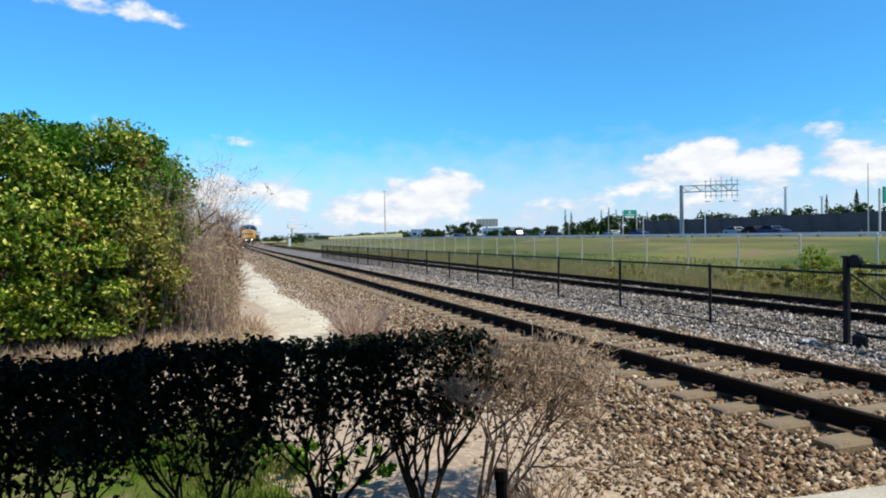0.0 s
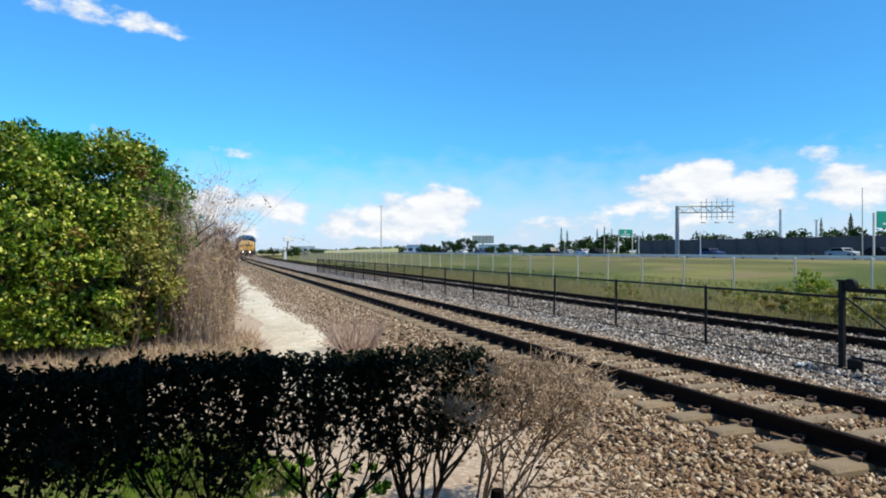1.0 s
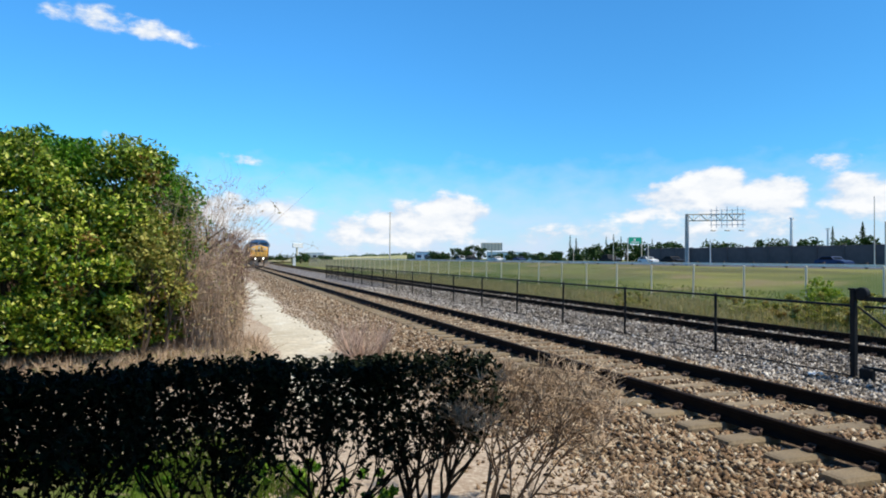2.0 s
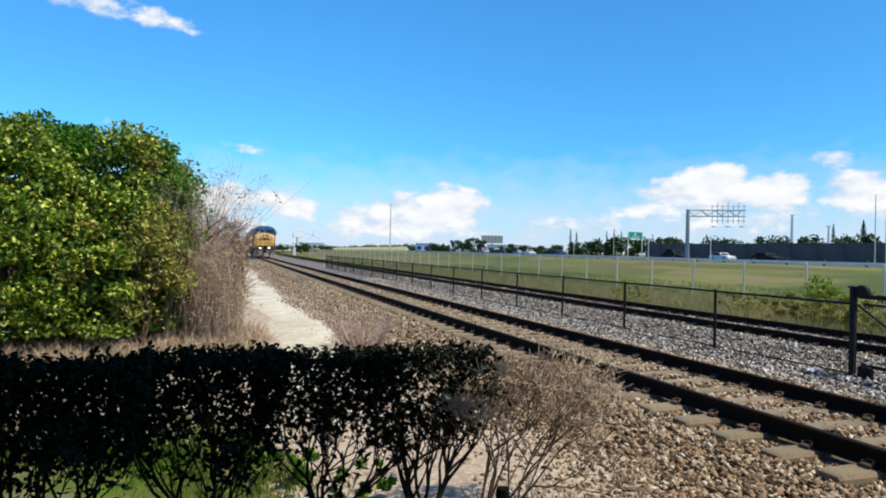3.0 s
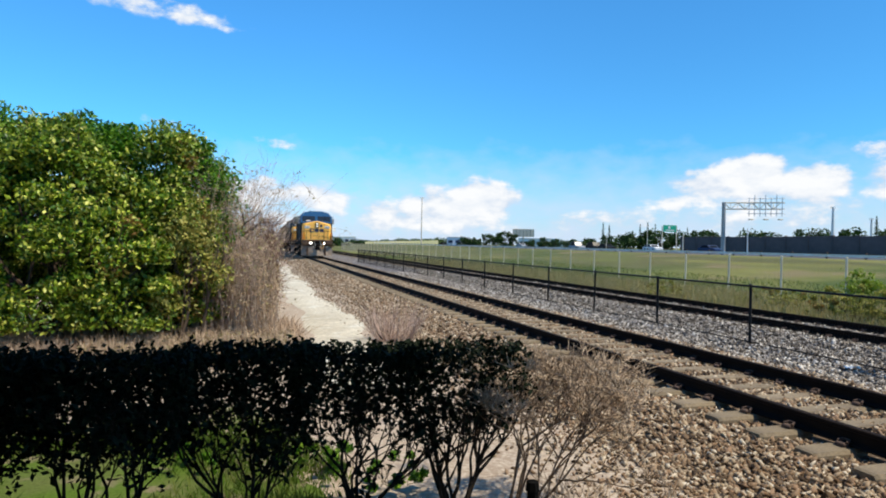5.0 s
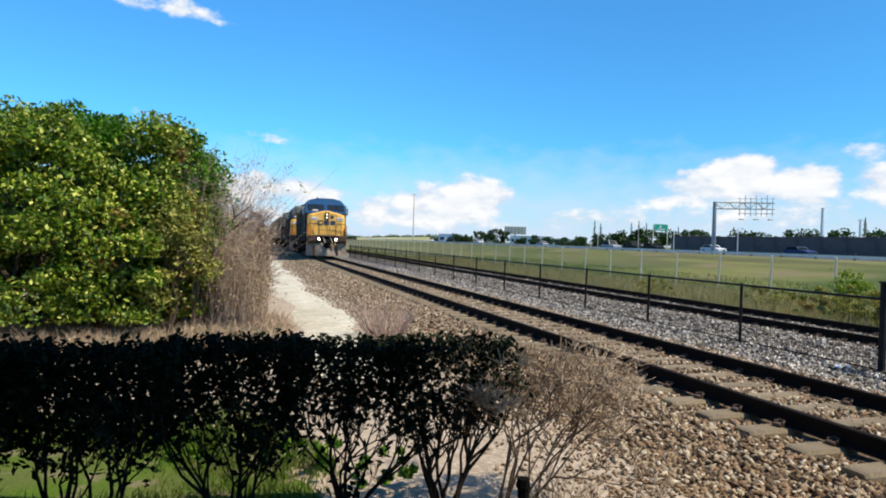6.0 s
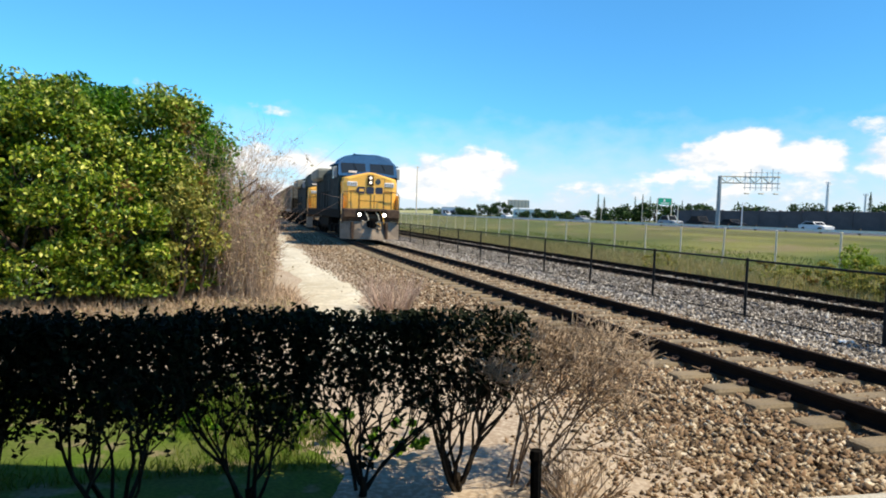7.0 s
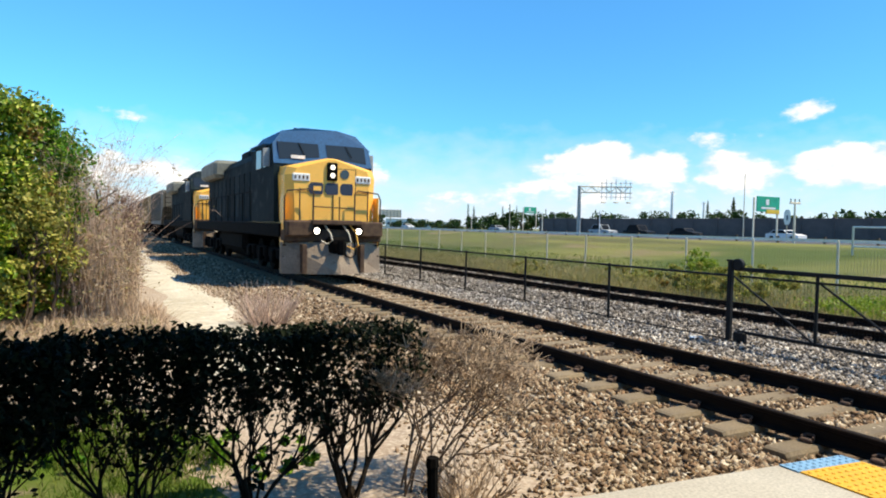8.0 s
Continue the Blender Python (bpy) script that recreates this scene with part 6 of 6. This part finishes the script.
    # long hood
    s = Soup()
    h = [(-1.0, 1.58), (1.0, 1.58), (1.0, 3.85), (0.72, 4.18), (-0.72, 4.18), (-1.0, 3.85)]
    s.prism(h, 4.5, 17.6)
    hood = part("long_hood", s, M_HOOD, g, "grey-blue engine hood, darkened to near black for shade")
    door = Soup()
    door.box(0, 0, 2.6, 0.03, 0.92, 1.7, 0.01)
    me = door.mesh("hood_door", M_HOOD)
    for k in range(11):
        for sx in (-1, 1):
            o = part("hood_door", me, None, hood)
            o.location = (sx * 1.01, 5.6 + k * 1.05, 0)
    for nm, cy, cz, sx, sy, sz in (("radiator", 15.2, 3.95, 2.9, 4.2, 0.80), ("exhaust_housing", 10.4, 4.33, 1.2, 1.6, 0.36), ("roof_hatch", 7.0, 4.28, 1.6, 2.6, 0.25)):
        s = Soup()
        s.box(0, cy, cz, sx, sy, sz, sz * 0.18)
        part(nm, s, M_RADIATOR if nm == "radiator" else M_HOOD, hood)
    stan = Soup()
    stan.tube([(0, 0, 1.58), (0, 0, 2.62)], 0.018, 5)
    me = stan.mesh("stanchion", M_UNDER)
    for sx in (-1, 1):
        s = Soup()
        s.tube([(sx * 1.45, 4.6, 2.6), (sx * 1.45, 18.2, 2.6)], 0.02, 5)
        part("side_handrail", s, M_UNDER, g)
        for k in range(10):
            o = part("stanchion", me, None, g)
            o.location = (sx * 1.45, 4.8 + k * 1.5, 0)
    s = Soup()
    s.tube([(-0.55, 2.6, 4.44), (-0.55, 2.6, 4.56)], 0.06, 6)
    part("antenna", s, M_UNDER, g)
    s = Soup()
    s.box(0, 18.7, 1.1, 0.3, 0.9, 0.3, 0.05)
    part("rear_coupler", s, M_UNDER, g)
    return tagged(g, label, "locomotive")


def hopper_car(colour, label):
    """A covered hopper, 16 m, sloped ends and ribbed sides."""
    g = empty("freight_car")
    s = Soup()
    s.prism([(1.0, 4.05), (15.0, 4.05), (15.3, 3.9), (15.3, 2.6), (13.6, 1.2), (2.4, 1.2), (0.7, 2.6), (0.7, 3.9)], -1.45, 1.45, axis="x")
    body = part("body", s, colour, g)
    rib = Soup()
    rib.box(0, 0, 2.75, 0.06, 0.10, 2.5, 0.01)
    me = rib.mesh("rib", colour)
    for k in range(11):
        for sx in (-1, 1):
            o = part("rib", me, None, body)
            o.location = (sx * 1.47, 2.6 + k * 1.08, 0)
    s = Soup()
    s.box(0, 8, 4.15, 1.0, 13.4, 0.16, 0.03)
    part("roof_walk", s, M_GALV, g)
    s = Soup()
    s.box(0, 8, 1.1, 0.6, 15.6, 0.3, 0.03)
    s.box(0, 0.4, 1.05, 2.7, 0.3, 0.25, 0.03)
    s.box(0, 15.6, 1.05, 2.7, 0.3, 0.25, 0.03)
    part("frame", s, M_UNDER, g)
    for sx in (-1.3, 1.3):
        s = Soup()
        s.tube([(sx, 0.35, 1.0), (sx, 0.35, 3.9)], 0.03, 4)
        for k in range(6):
            s.tube([(sx, 0.35, 1.4 + 0.4 * k), (sx * 0.65, 0.35, 1.4 + 0.4 * k)], 0.02, 4)
        part("ladder", s, M_UNDER, g)
    truck(g, 2.3, 2, 1.75)
    truck(g, 13.7, 2, 1.75)
    return tagged(g, label, "freight car", group="freight cars of the train")


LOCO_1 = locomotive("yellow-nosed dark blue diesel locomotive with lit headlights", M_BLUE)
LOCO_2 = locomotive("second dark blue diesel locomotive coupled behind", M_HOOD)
F_OLIVE = material("car_olive_grey", (0.12, 0.11, 0.085), (0.085, 0.078, 0.06), 0.7, 0, 1.5, 20, 0.1, (0.10, 0.08, 0.06))
F_GREY = material("car_pale_grey", (0.33, 0.32, 0.29), (0.25, 0.24, 0.21), 0.7, 0, 1.5, 20, 0.1, (0.16, 0.13, 0.10))
F_TAN = material("car_dull_yellow", (0.26, 0.19, 0.075), (0.19, 0.14, 0.06), 0.7, 0, 1.5, 20, 0.1, (0.15, 0.12, 0.09))
CARS = [hopper_car(m, t) for m, t in ((F_OLIVE, "olive-grey covered hopper car"), (F_TAN, "dull yellow covered hopper car"), (F_OLIVE, "olive-grey covered hopper car"), (F_GREY, "pale grey covered hopper car"), (F_OLIVE, "olive-grey covered hopper car"), (F_GREY, "pale grey covered hopper car"), (F_OLIVE, "olive-grey covered hopper car"))]
RAIL_TOP = 0.19
TRAIN = [(LOCO_1, 0.0), (LOCO_2, 19.5)] + [(c, 39.0 + 16.3 * i) for i, c in enumerate(CARS)]
# nose of the leading engine along the line
NOSE = [(0.0, 142.0), (0.5, 134.5), (1.0, 127.0), (1.5, 119.4), (3.0, 96.0), (3.5, 88.0), (4.0, 80.0), (4.5, 72.0), (5.0, 64.2), (6.5, 41.3), (7.0, 32.8), (7.5, 25.7), (8.0, 18.5)]
HIGHWAY_CARS = []


def on_track(y):
    """The pose of a vehicle whose front is at y, turned along the curve."""
    a, b = float(bend(y)), float(bend(y + 18.0))
    return pose(6.02 + a, y, RAIL_TOP, 0, 0, -math.degrees(math.atan2(b - a, 18.0)))


def motions():
    for thing, back in TRAIN:
        walk(thing, [(t, on_track(y + back)) for t, y in NOSE])
    for thing, x, y0, v in HIGHWAY_CARS:
        turn = 0 if v < 0 else 180
        walk(thing, [(t, pose(x, y0 + v * t, ROAD_Z + 0.004, 0, 0, turn)) for t in (0.0, 4.0, 8.0)])


# lane, place at the start, speed along the line
for shade, text, kind, lane, start, speed in (
        (C_BLACK, "black car on the highway", "car", 81, 81.6, -21.4), (C_BLUE, "dark blue car on the highway", "car", 78, 75.4, -21.4),
        (C_BLUE, "dark blue car on the highway", "car", 81, 111.7, -21.4), (C_SILVER, "silver car on the highway", "car", 86, 91.0, -21.4),
        (C_BLACK, "black car on the highway", "car", 78, 141.7, -21.4), (C_WHITE, "white car on the highway", "car", 86, 159.9, -21.4),
        (C_BLACK, "black van on the highway", "van", 81, 166.4, -21.4), (C_BLUE, "dark blue car on the highway", "car", 78, 205.4, -21.4),
        (C_WHITE, "white car on the highway", "car", 81, 226.8, -21.3), (C_WHITE, "white car on the highway", "car", 86, 260.0, -21.4),
        (C_BLACK, "black van on the highway", "van", 81, 247.0, -20.5), (C_SILVER, "silver van on the highway", "van", 81, 256.1, -20.5),
        (C_BLACK, "black car on the highway", "car", 78, 239.2, -21.1), (C_SILVER, "silver car on the highway", "car", 83, 301.6, -21.4),
        (C_WHITE, "white car on the highway", "car", 78, 340.6, -21.4), (C_BLACK, "black car on the highway", "car", 83, 390.0, -21.4),
        (C_WHITE, "white van on the highway", "van", 86, 429.0, -21.4), (C_SILVER, "silver car on the highway", "car", 100, 150.0, 20.0),
        (C_WHITE, "white car on the highway", "car", 102, 190.0, 20.0), (C_BLACK, "dark car on the highway", "car", 100, 230.0, 20.0)):
    HIGHWAY_CARS.append((car(shade, text, kind), lane, start, speed))
motions()
